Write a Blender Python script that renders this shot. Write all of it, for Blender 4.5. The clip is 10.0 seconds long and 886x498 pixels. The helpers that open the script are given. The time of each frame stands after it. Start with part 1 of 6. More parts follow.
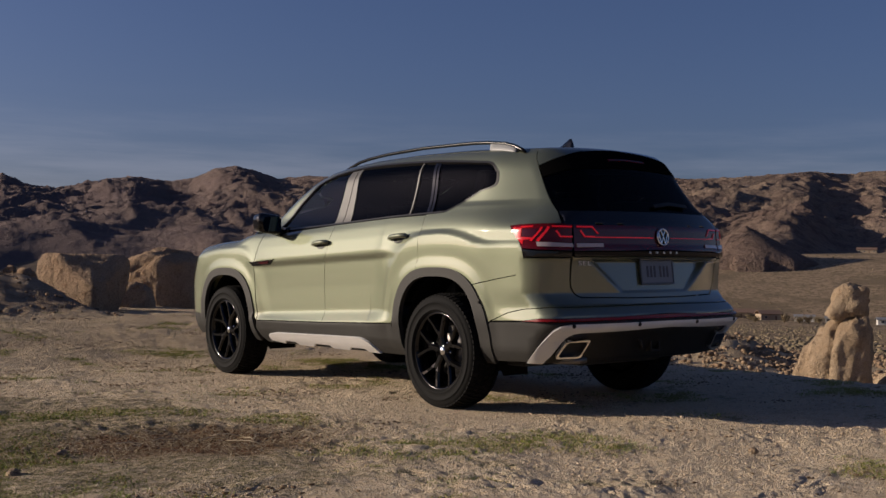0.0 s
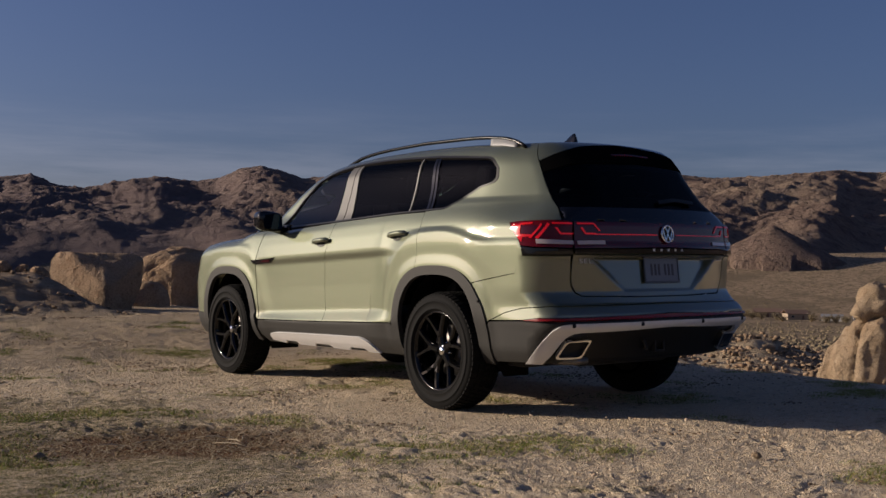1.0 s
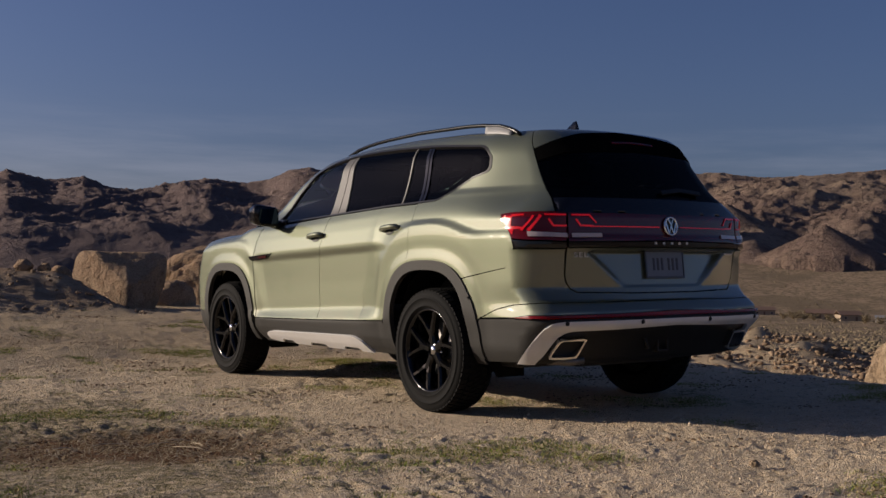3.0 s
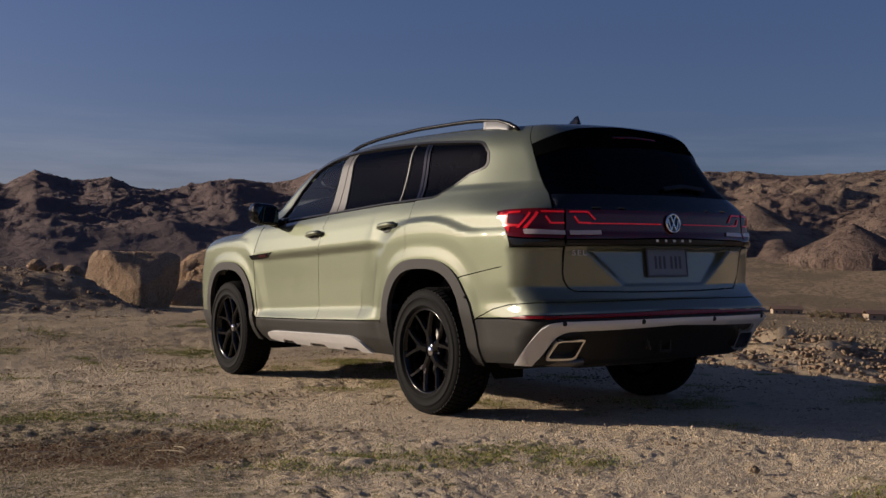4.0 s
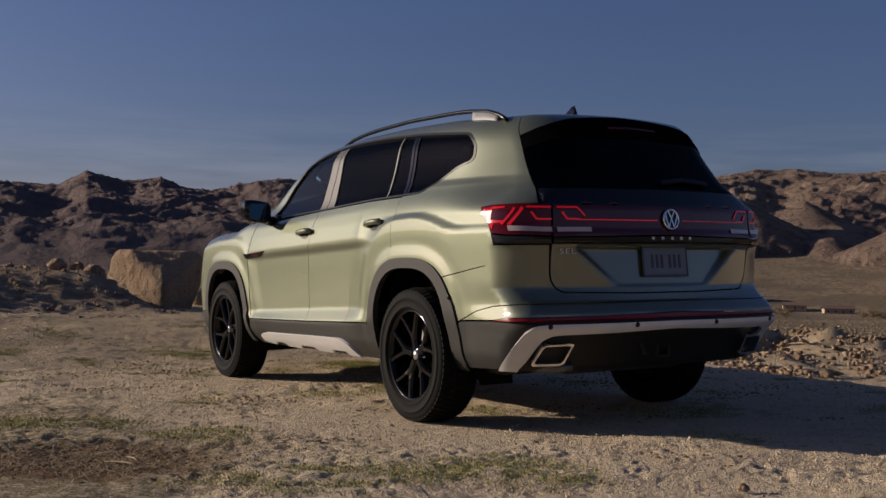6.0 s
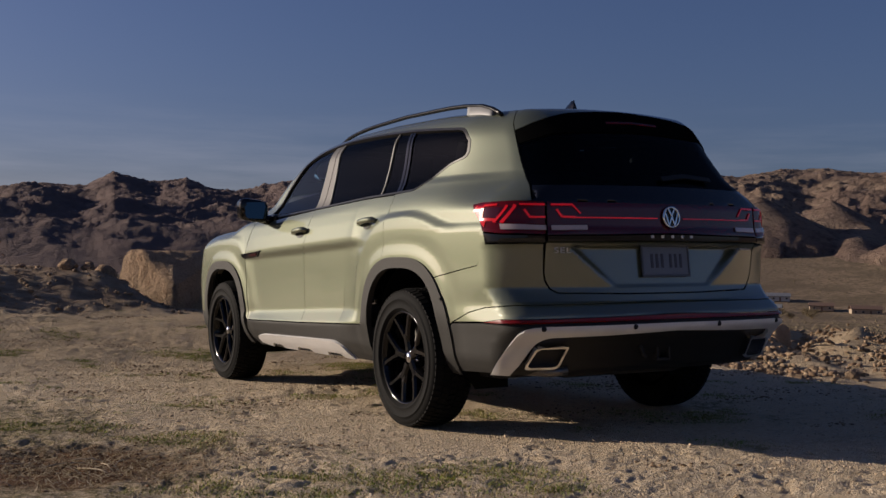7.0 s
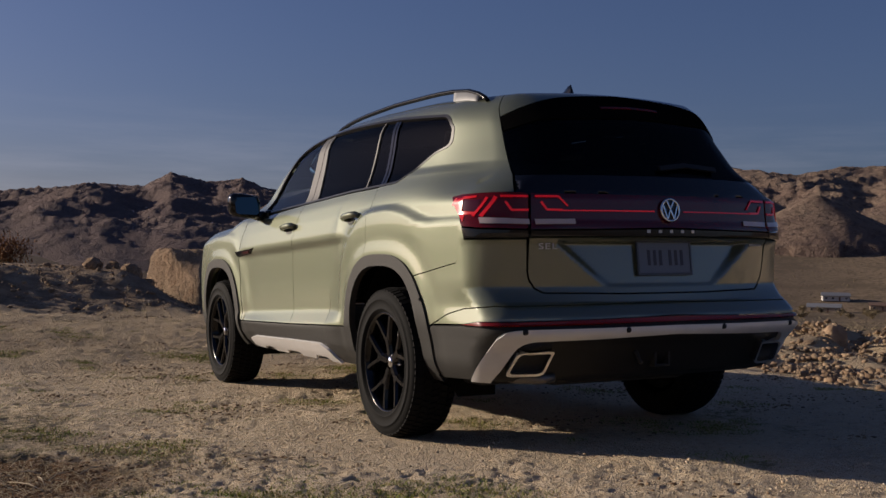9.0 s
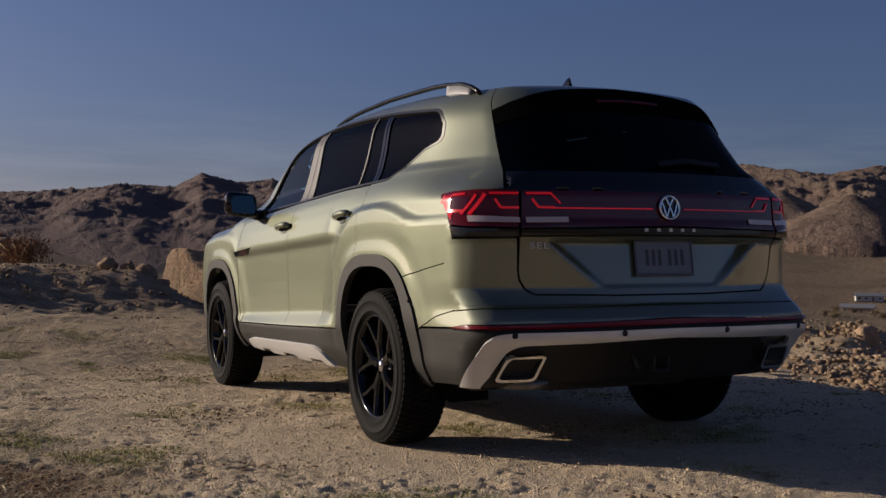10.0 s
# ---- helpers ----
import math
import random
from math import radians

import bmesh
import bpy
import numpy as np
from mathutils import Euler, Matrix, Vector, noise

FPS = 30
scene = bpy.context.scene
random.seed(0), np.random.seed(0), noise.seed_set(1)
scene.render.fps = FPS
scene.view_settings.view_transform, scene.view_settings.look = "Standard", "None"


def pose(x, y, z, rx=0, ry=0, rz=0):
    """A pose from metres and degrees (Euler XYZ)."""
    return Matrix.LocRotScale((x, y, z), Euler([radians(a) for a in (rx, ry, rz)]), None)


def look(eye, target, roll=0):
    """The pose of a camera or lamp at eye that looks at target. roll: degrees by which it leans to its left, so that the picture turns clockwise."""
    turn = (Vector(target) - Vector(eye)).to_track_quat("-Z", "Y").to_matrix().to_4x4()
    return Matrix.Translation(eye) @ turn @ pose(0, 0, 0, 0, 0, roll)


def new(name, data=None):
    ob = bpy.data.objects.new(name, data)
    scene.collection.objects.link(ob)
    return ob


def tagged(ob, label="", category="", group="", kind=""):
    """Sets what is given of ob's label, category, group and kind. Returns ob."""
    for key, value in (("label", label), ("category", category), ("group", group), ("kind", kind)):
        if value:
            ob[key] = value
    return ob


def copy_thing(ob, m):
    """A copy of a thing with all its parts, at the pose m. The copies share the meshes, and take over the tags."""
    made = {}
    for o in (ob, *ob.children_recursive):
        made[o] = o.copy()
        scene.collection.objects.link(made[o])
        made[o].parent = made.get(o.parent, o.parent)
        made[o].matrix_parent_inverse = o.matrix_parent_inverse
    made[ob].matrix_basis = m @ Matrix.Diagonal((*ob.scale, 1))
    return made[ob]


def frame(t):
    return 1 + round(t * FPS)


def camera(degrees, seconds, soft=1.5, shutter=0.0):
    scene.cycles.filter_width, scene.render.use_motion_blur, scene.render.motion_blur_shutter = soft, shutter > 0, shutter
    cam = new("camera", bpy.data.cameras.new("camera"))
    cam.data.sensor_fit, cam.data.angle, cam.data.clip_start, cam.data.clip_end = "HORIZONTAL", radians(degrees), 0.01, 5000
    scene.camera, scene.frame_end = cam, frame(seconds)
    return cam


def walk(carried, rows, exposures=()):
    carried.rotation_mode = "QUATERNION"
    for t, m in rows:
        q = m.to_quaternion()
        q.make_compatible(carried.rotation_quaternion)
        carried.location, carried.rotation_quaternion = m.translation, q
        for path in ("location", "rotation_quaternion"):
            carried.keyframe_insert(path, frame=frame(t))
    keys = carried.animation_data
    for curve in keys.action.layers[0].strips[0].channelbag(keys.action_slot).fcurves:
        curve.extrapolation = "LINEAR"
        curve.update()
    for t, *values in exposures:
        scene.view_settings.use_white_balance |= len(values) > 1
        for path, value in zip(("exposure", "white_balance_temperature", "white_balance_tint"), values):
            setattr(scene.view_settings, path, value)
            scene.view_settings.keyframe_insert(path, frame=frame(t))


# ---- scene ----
cam = camera(43.0, 10.0)
PATH = [
    (0, (-5.571, -5.835, 0.833), (-4.325, -4.272, 0.892), 1.3),
    (0.5, (-5.456, -5.821, 0.834), (-4.226, -4.245, 0.892), 1.3),
    (1, (-5.33, -5.801, 0.83), (-4.119, -4.211, 0.887), 1.3),
    (1.5, (-5.209, -5.779, 0.821), (-4.015, -4.175, 0.879), 1.3),
    (2, (-5.09, -5.759, 0.813), (-3.911, -4.144, 0.87), 1.3),
    (2.5, (-4.949, -5.732, 0.805), (-3.788, -4.104, 0.862), 1.3),
    (4, (-4.592, -5.669, 0.806), (-3.486, -4.003, 0.861), 1.2),
    (4.5, (-4.462, -5.642, 0.806), (-3.375, -3.964, 0.86), 1.2),
    (5, (-4.348, -5.62, 0.812), (-3.278, -3.931, 0.865), 1.2),
    (5.5, (-4.22, -5.587, 0.816), (-3.168, -3.887, 0.868), 1.2),
    (7, (-3.848, -5.464, 0.822), (-2.85, -3.731, 0.873), 1.2),
    (7.5, (-3.707, -5.411, 0.824), (-2.732, -3.666, 0.874), 1.2),
    (8, (-3.585, -5.365, 0.82), (-2.627, -3.61, 0.87), 1.3),
    (8.5, (-3.448, -5.311, 0.823), (-2.513, -3.544, 0.872), 1.3),
    (9, (-3.316, -5.257, 0.825), (-2.403, -3.479, 0.873), 1.2),
    (9.5, (-3.179, -5.198, 0.829), (-2.29, -3.407, 0.877), 1.1),
    (10, (-3.051, -5.144, 0.832), (-2.185, -3.342, 0.879), 1.2),
]
walk(cam, [(t, look(eye, target, roll)) for t, eye, target, roll in PATH], [(0, 0.15, 6300, 11), (10, 0.08, 6300, 11)])

# ---- sky, sun ----
SUN_AZ, SUN_EL = -46.0, 14.0          # degrees: from +Y towards +X, and above the horizon
world = bpy.data.worlds.new("world")
scene.world = world
world.use_nodes = True
wn = world.node_tree
wn.nodes.clear()
sky = wn.nodes.new("ShaderNodeTexSky")
sky.sky_type, sky.sun_disc = "NISHITA", False
sky.sun_elevation, sky.sun_rotation = radians(SUN_EL), radians(SUN_AZ)
sky.air_density, sky.dust_density, sky.ozone_density = 1.0, 1.5, 3.5
back = wn.nodes.new("ShaderNodeBackground")
back.inputs["Strength"].default_value = 0.05
wout = wn.nodes.new("ShaderNodeOutputWorld")
tone = wn.nodes.new("ShaderNodeMix")
tone.data_type, tone.blend_type = "RGBA", "MULTIPLY"
tone.inputs[0].default_value, tone.inputs[7].default_value = 1.0, (1.05, 0.935, 1.18, 1)
wn.links.new(sky.outputs[0], tone.inputs[6])
# thin streaks of cirrus low in the sky
way = wn.nodes.new("ShaderNodeTexCoord").outputs["Generated"]
flat = wn.nodes.new("ShaderNodeMapping")
flat.inputs["Scale"].default_value, flat.inputs["Rotation"].default_value = (1.6, 1.6, 18.0), (radians(1.0), radians(-0.8), 0)
streak = wn.nodes.new("ShaderNodeTexNoise")
streak.inputs["Scale"].default_value, streak.inputs["Detail"].default_value, streak.inputs["Roughness"].default_value = 1.5, 6.0, 0.6
thin = wn.nodes.new("ShaderNodeMapRange")
thin.interpolation_type = "SMOOTHSTEP"
thin.inputs["From Min"].default_value, thin.inputs["From Max"].default_value, thin.inputs["To Max"].default_value = 0.40, 0.72, 0.36
height = wn.nodes.new("ShaderNodeSeparateXYZ")
low = wn.nodes.new("ShaderNodeMapRange")
low.interpolation_type = "SMOOTHSTEP"
low.inputs["From Min"].default_value, low.inputs["From Max"].default_value = 0.17, 0.075
both_of = wn.nodes.new("ShaderNodeMath")
both_of.operation = "MULTIPLY"
cloud = wn.nodes.new("ShaderNodeMix")
cloud.data_type = "RGBA"
cloud.inputs[7].default_value = (6.6, 6.7, 8.0, 1)
wn.links.new(way, flat.inputs["Vector"])
wn.links.new(flat.outputs[0], streak.inputs["Vector"])
wn.links.new(streak.outputs["Fac"], thin.inputs["Value"])
wn.links.new(way, height.inputs[0])
wn.links.new(height.outputs["Z"], low.inputs["Value"])
wn.links.new(thin.outputs[0], both_of.inputs[0])
wn.links.new(low.outputs[0], both_of.inputs[1])
wn.links.new(both_of.outputs[0], cloud.inputs[0])
wn.links.new(tone.outputs[2], cloud.inputs[6])
wn.links.new(cloud.outputs[2], back.inputs["Color"])
wn.links.new(back.outputs[0], wout.inputs["Surface"])
sun = new("sun", bpy.data.lights.new("sun", "SUN"))
sun.data.energy, sun.data.angle, sun.data.color = 5.0, radians(0.55), (1.0, 0.84, 0.66)
sun.matrix_world = look((math.sin(radians(SUN_AZ)) * 40, math.cos(radians(SUN_AZ)) * 40, 40 * math.tan(radians(SUN_EL))), (0, 0, 0))

# ---- materials ----
class Mat:
    """A node material, with short ways to add nodes to it."""

    def __init__(self, name):
        self.m = bpy.data.materials.new(name)
        self.m.use_nodes = True
        self.t = self.m.node_tree
        self.b = self.t.nodes["Principled BSDF"]

    def node(self, kind, **inputs):
        n = self.t.nodes.new(kind)
        for k, v in inputs.items():
            self.set(n, k, v)
        return n

    def set(self, n, key, v):
        sock = n.inputs[key]
        if isinstance(v, bpy.types.NodeSocket):
            self.t.links.new(v, sock)
        else:
            sock.default_value = v

    def coords(self, kind="Object"):
        return self.node("ShaderNodeTexCoord").outputs[kind]

    def noise(self, scale, detail=4, rough=0.55, vec=None):
        n = self.node("ShaderNodeTexNoise", Scale=scale, Detail=detail, Roughness=rough)
        if vec is not None:
            self.set(n, "Vector", vec)
        return n.outputs["Fac"]

    def ramp(self, fac, stops):
        n = self.node("ShaderNodeValToRGB", Fac=fac)
        r = n.color_ramp
        while len(r.elements) < len(stops):
            r.elements.new(0.5)
        for el, (p, c) in zip(r.elements, stops):
            el.position = p
            el.color = (*c, 1) if len(c) == 3 else c
        return n.outputs["Color"]

    def mix(self, fac, a, b, mode="MIX"):
        n = self.t.nodes.new("ShaderNodeMix")
        n.data_type, n.blend_type = "RGBA", mode
        for i, v in ((0, fac), (6, a), (7, b)):
            if isinstance(v, bpy.types.NodeSocket):
                self.t.links.new(v, n.inputs[i])
            elif i == 0:
                n.inputs[0].default_value = v
            else:
                n.inputs[i].default_value = (*v, 1)
        return n.outputs[2]

    def math(self, op, a, b=0.0):
        n = self.t.nodes.new("ShaderNodeMath")
        n.operation = op
        for i, v in enumerate((a, b)):
            if isinstance(v, bpy.types.NodeSocket):
                self.t.links.new(v, n.inputs[i])
            else:
                n.inputs[i].default_value = v
        return n.outputs[0]

    def step(self, v, lo, hi):
        n = self.node("ShaderNodeMapRange")
        n.interpolation_type = "SMOOTHSTEP"
        for k, x in (("Value", v), ("From Min", lo), ("From Max", hi)):
            self.set(n, k, x)
        return n.outputs["Result"]

    def bump(self, height, strength=0.3, dist=0.01, below=None):
        n = self.node("ShaderNodeBump", Strength=strength, Distance=dist, Height=height)
        if below is not None:
            self.set(n, "Normal", below)
        return n.outputs["Normal"]

    def out(self, **kw):
        for k, v in kw.items():
            k = {"color": "Base Color", "rough": "Roughness", "metal": "Metallic", "normal": "Normal", "coat": "Coat Weight", "coat_rough": "Coat Roughness", "coat_ior": "Coat IOR",
                 "spec": "Specular IOR Level", "emit": "Emission Color", "power": "Emission Strength", "trans": "Transmission Weight", "alpha": "Alpha"}[k]
            if isinstance(v, tuple) and len(v) == 3:
                v = (*v, 1)
            self.set(self.b, k, v)
        return self.m


def car_paint():
    k = Mat("olive_paint")
    p = k.coords()
    flake = k.node("ShaderNodeTexVoronoi", Scale=900.0, Vector=p).outputs["Color"]
    dust = k.step(k.noise(2.2, 6, 0.65, p), 0.42, 0.75)
    low = k.step(k.node("ShaderNodeSeparateXYZ", Vector=p).outputs["Z"], 0.75, 0.35)
    film = k.math("MULTIPLY", k.math("MULTIPLY", dust, low), 0.35)
    base = k.mix(0.08, (0.128, 0.140, 0.094), flake, "OVERLAY")
    col = k.mix(film, base, (0.33, 0.27, 0.19))
    return k.out(color=col, metal=0.74, spec=0.25, rough=k.math("ADD", 0.57, k.math("MULTIPLY", film, 0.4)), coat=1.0, coat_rough=0.012, coat_ior=1.85)


def plain(name, color, rough, metal=0.0, coat=0.0, grain=0.0, scale=400.0, vary=0.12, spec=0.5):
    """A plain surface with slight mottling and, where grain is above nought, a fine moulded grain."""
    k = Mat(name)
    p = k.coords()
    n = k.noise(7.0, 5, 0.6, p)
    col = k.mix(n, tuple(c * (1 - vary) for c in color), tuple(c * (1 + vary) for c in color))
    r = k.math("ADD", rough - 0.05, k.math("MULTIPLY", n, 0.1))
    kw = {"spec": spec}
    if grain:
        kw["normal"] = k.bump(k.noise(scale, 2, 0.5, p), grain, 0.001)
    return k.out(color=col, rough=r, metal=metal, coat=coat, coat_rough=0.03, **kw)


def glass(name, tint, gloss=1.0):
    """A thin tinted pane: clear through with a mirror film by Fresnel."""
    k = Mat(name)
    t = k.t
    tr = k.node("ShaderNodeBsdfTransparent", Color=(*tint, 1))
    gl = k.node("ShaderNodeBsdfGlossy", Color=(gloss, gloss, gloss, 1), Roughness=0.01)
    fr = k.node("ShaderNodeFresnel", IOR=1.52)
    mx = t.nodes.new("ShaderNodeMixShader")
    t.links.new(fr.outputs[0], mx.inputs[0])
    t.links.new(tr.outputs[0], mx.inputs[1])
    t.links.new(gl.outputs[0], mx.inputs[2])
    t.links.new(mx.outputs[0], t.nodes["Material Output"].inputs["Surface"])
    return k.m


def lit(name, color, power, rough=0.2):
    return Mat(name).out(color=tuple(c * 0.5 for c in color), rough=rough, emit=color, power=power, coat=0.3)


def ground_mat():
    k = Mat("granite_sand")
    p = k.coords()
    sep = k.node("ShaderNodeSeparateXYZ", Vector=p)
    big = k.noise(0.35, 5, 0.6, p)
    mid = k.noise(2.3, 6, 0.65, p)
    fine = k.noise(38.0, 5, 0.7, p)
    grit = k.node("ShaderNodeTexVoronoi", Scale=120.0, Vector=p).outputs["Distance"]
    clump = k.noise(11.0, 6, 0.7, p)
    sand = k.mix(mid, (0.62, 0.465, 0.295), (0.78, 0.625, 0.43))
    sand = k.mix(k.step(fine, 0.40, 0.72), sand, (0.78, 0.67, 0.52))
    sand = k.mix(k.math("MULTIPLY", k.step(fine, 0.42, 0.30), 0.35), sand, (0.24, 0.17, 0.11))
    sand = k.mix(k.math("MULTIPLY", k.step(clump, 0.46, 0.32), 0.35), sand, (0.28, 0.20, 0.13))
    crust = k.math("MULTIPLY", k.step(k.noise(1.7, 7, 0.75, p), 0.53, 0.62), k.step(k.noise(26.0, 4, 0.7, p), 0.38, 0.58))
    sand = k.mix(k.math("MULTIPLY", crust, 0.28), sand, (0.25, 0.17, 0.10))
    # short weeds in patches, thicker away from the car's track
    lefty = k.math("MULTIPLY", k.step(sep.outputs["X"], -1.8, -3.4), k.step(sep.outputs["Y"], -2.3, -1.0))
    front = k.step(sep.outputs["Y"], 3.6, 0.2)
    field = k.math("MULTIPLY", lefty, front)
    sand = k.mix(k.math("MAXIMUM", k.math("MULTIPLY", field, 0.42), k.math("MULTIPLY", k.step(sep.outputs["Y"], 2.0, 6.0), 0.62)), sand, k.mix(k.noise(30.0, 5, 0.75, p), (0.20, 0.135, 0.07), (0.50, 0.385, 0.24)))
    weed = k.step(k.math("ADD", k.noise(1.25, 6, 0.7, p), k.math("MULTIPLY", field, 0.32)), 0.56, 0.66)
    weed = k.math("MULTIPLY", weed, k.math("MULTIPLY", k.step(k.noise(17.0, 5, 0.7, p), 0.38, 0.56), k.step(k.noise(70.0, 3, 0.7, p), 0.36, 0.52)))
    weed = k.math("MULTIPLY", weed, 0.85)
    ground = k.mix(weed, sand, k.mix(k.noise(9.0, 3, 0.5, p), (0.09, 0.10, 0.03), (0.20, 0.155, 0.065)))
    # the dug-over brown patch
    off = k.node("ShaderNodeVectorMath", **{"Vector": p})
    off.operation = "SUBTRACT"
    off.inputs[1].default_value = (-2.95, -0.55, 0)
    st = k.node("ShaderNodeVectorMath", Vector=off.outputs[0])
    st.operation = "MULTIPLY"
    st.inputs[1].default_value = (1.0, 1.25, 0)
    ln = k.node("ShaderNodeVectorMath", Vector=st.outputs[0])
    ln.operation = "LENGTH"
    dug = k.step(k.math("ADD", ln.outputs["Value"], k.math("MULTIPLY", k.noise(3.0, 5, 0.7, p), 0.9)), 1.25, 0.85)
    ground = k.mix(k.math("MULTIPLY", dug, 0.95), ground, k.mix(fine, (0.105, 0.048, 0.021), (0.23, 0.118, 0.058)))
    # the mound of brown earth
    mound = k.math("MULTIPLY", k.math("MULTIPLY", k.step(sep.outputs["Y"], 8.6, 9.5), k.step(sep.outputs["Y"], 24.0, 18.0)), k.step(k.math("ADD", sep.outputs["X"], mid), 2.0, 1.1))
    ground = k.mix(k.math("MULTIPLY", mound, 0.85), ground, k.mix(k.step(mid, 0.4, 0.65), (0.22, 0.15, 0.10), (0.42, 0.315, 0.215)))
    # far plain: scrub speckle on tan
    away = k.node("ShaderNodeVectorMath", Vector=p)
    away.operation = "LENGTH"
    far = k.step(away.outputs["Value"], 40.0, 140.0)
    scrub = k.math("MAXIMUM", k.step(k.noise(0.30, 6, 0.85, p), 0.49, 0.56), k.math("MULTIPLY", k.step(k.noise(0.018, 4, 0.7, p), 0.48, 0.58), 0.7))
    plain_c = k.mix(scrub, k.mix(k.noise(0.03, 4, 0.6, p), (0.27, 0.195, 0.125), (0.33, 0.245, 0.16)), (0.13, 0.10, 0.062))
    # the hills' shade over the northern plain, put into its colour by bearing
    north_shade = k.step(k.math("DIVIDE", sep.outputs["X"], sep.outputs["Y"]), 1.28, 0.85)
    plain_c = k.mix(k.math("MULTIPLY", north_shade, 0.78), plain_c, (0.112, 0.084, 0.060))
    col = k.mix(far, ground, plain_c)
    h = k.math("ADD", k.math("MULTIPLY", fine, 0.9), k.math("ADD", k.math("MULTIPLY", grit, 0.25), k.math("ADD", k.math("MULTIPLY", mid, 1.0), k.math("MULTIPLY", clump, 0.9))))
    return k.out(color=col, rough=0.95, spec=0.15, normal=k.bump(h, 1.0, 0.05))


def rock_mat(name, a, b, c, scale=1.0, bump=0.9):
    k = Mat(name)
    p = k.coords("Object")
    n1, n2, n3 = k.noise(1.1 * scale, 6, 0.62, p), k.noise(6.0 * scale, 6, 0.7, p), k.noise(45.0 * scale, 4, 0.7, p)
    col = k.mix(k.step(n1, 0.35, 0.65), a, b)
    col = k.mix(k.step(n2, 0.52, 0.72), col, c)
    col = k.mix(k.math("MULTIPLY", k.step(n3, 0.52, 0.38), 0.5), col, (0.07, 0.045, 0.028))
    n4 = k.noise(16.0 * scale, 5, 0.7, p)
    col = k.mix(k.math("MULTIPLY", k.step(n4, 0.55, 0.68), 0.5), col, tuple(min(1, v * 1.25) for v in b))
    h = k.math("ADD", k.math("MULTIPLY", n2, 1.6), k.math("ADD", k.math("MULTIPLY", n4, 0.7), k.math("MULTIPLY", n3, 0.3)))
    return k.out(color=col, rough=0.92, spec=0.2, normal=k.bump(h, bump, 0.09 / scale))


PAINT = car_paint()
CLAD = plain("grey_cladding", (0.030, 0.029, 0.027), 0.6, grain=0.25, scale=700, spec=0.22)
VALANCE = plain("black_plastic", (0.010, 0.010, 0.010), 0.5, grain=0.2, scale=700, spec=0.25)
GLOSS_BLACK = plain("gloss_black", (0.005, 0.005, 0.006), 0.07)
SPOILER_BLACK = plain("spoiler_black", (0.004, 0.004, 0.004), 0.6, spec=0.0)
FOOT = plain("rail_foot_grey", (0.24, 0.24, 0.24), 0.5)
SILVER = plain("silver_satin", (0.62, 0.61, 0.60), 0.42, metal=0.25)
PILLAR = plain("pillar_film", (0.085, 0.082, 0.080), 0.50, spec=0.3)
CHROME = plain("chrome", (0.72, 0.72, 0.72), 0.10, metal=1.0, vary=0.03)
RUBBER = plain("tyre_rubber", (0.006, 0.006, 0.006), 0.8, grain=0.35, scale=250, vary=0.35, spec=0.12)
RIM = plain("gloss_black_alloy", (0.0035, 0.0035, 0.004), 0.11, spec=0.4)
RAIL = plain("rail_black", (0.004, 0.004, 0.004), 0.25, spec=0.2)
WELL = plain("felt_liner", (0.008, 0.008, 0.008), 1.0, spec=0.0)
DARK = plain("dark_trim", (0.010, 0.010, 0.011), 0.8)
CABIN = plain("cabin_dark", (0.022, 0.022, 0.024), 0.7)
STEEL = plain("dull_steel", (0.16, 0.15, 0.14), 0.45, metal=0.9)
GLASS_FRONT = glass("window_glass", (0.62, 0.93, 1.0), 0.55)
GLASS_DARK = glass("privacy_glass", (0.085, 0.105, 0.12), 0.22)
RED_LENS = plain("red_lens", (0.085, 0.002, 0.003), 0.05, spec=0.4)
RED_BAND = plain("dark_red_lens", (0.050, 0.002, 0.007), 0.05)
RED_GLOW = lit("lit_red_tube", (1.0, 0.008, 0.014), 0.15)
RED_DIM = lit("dim_red_tube", (1.0, 0.01, 0.04), 0.05)
WHITE_LENS = plain("clear_lens", (0.46, 0.38, 0.37), 0.15, coat=1.0)
TRIM = plain("window_trim_black", (0.022, 0.021, 0.021), 0.35, spec=0.35)
RED_PANEL = lit("lit_red_panel", (1.0, 0.008, 0.01), 0.07)
REFLECTOR = plain("red_reflector", (0.15, 0.006, 0.005), 0.2, coat=0.15, spec=0.3)
PLATE = plain("plate_grey", (0.115, 0.13, 0.165), 0.35)
PLATE_EDGE = plain("plate_frame", (0.055, 0.062, 0.078), 0.35)
INK = plain("plate_ink", (0.035, 0.036, 0.055), 0.5)
NAME = plain("bright_lettering", (0.50, 0.49, 0.48), 0.3, metal=0.3)
MIRROR = plain("mirror_glass", (0.05, 0.08, 0.10), 0.02, metal=1.0, vary=0.01)
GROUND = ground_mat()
ROCK = rock_mat("granite_boulder", (0.40, 0.268, 0.168), (0.47, 0.335, 0.220), (0.30, 0.178, 0.102), bump=1.0)
ROCK_PALE = rock_mat("pale_granite", (0.36, 0.26, 0.165), (0.46, 0.35, 0.235), (0.29, 0.19, 0.11), 0.6)
ROCK_RUBBLE = rock_mat("rubble_granite", (0.25, 0.175, 0.11), (0.36, 0.265, 0.175), (0.20, 0.125, 0.075), 1.0)

# ---- the car's body as one smooth closed form: x to its right, y to its front, z up, rear axle at y = 0 ----
WHEELBASE, HUB_Z, TYRE_R = 2.98, 0.375, 0.383


def smooth(a, b, t):
    t = np.minimum(np.maximum((t - a) / (b - a), 0), 1)
    return t * t * (3 - 2 * t)


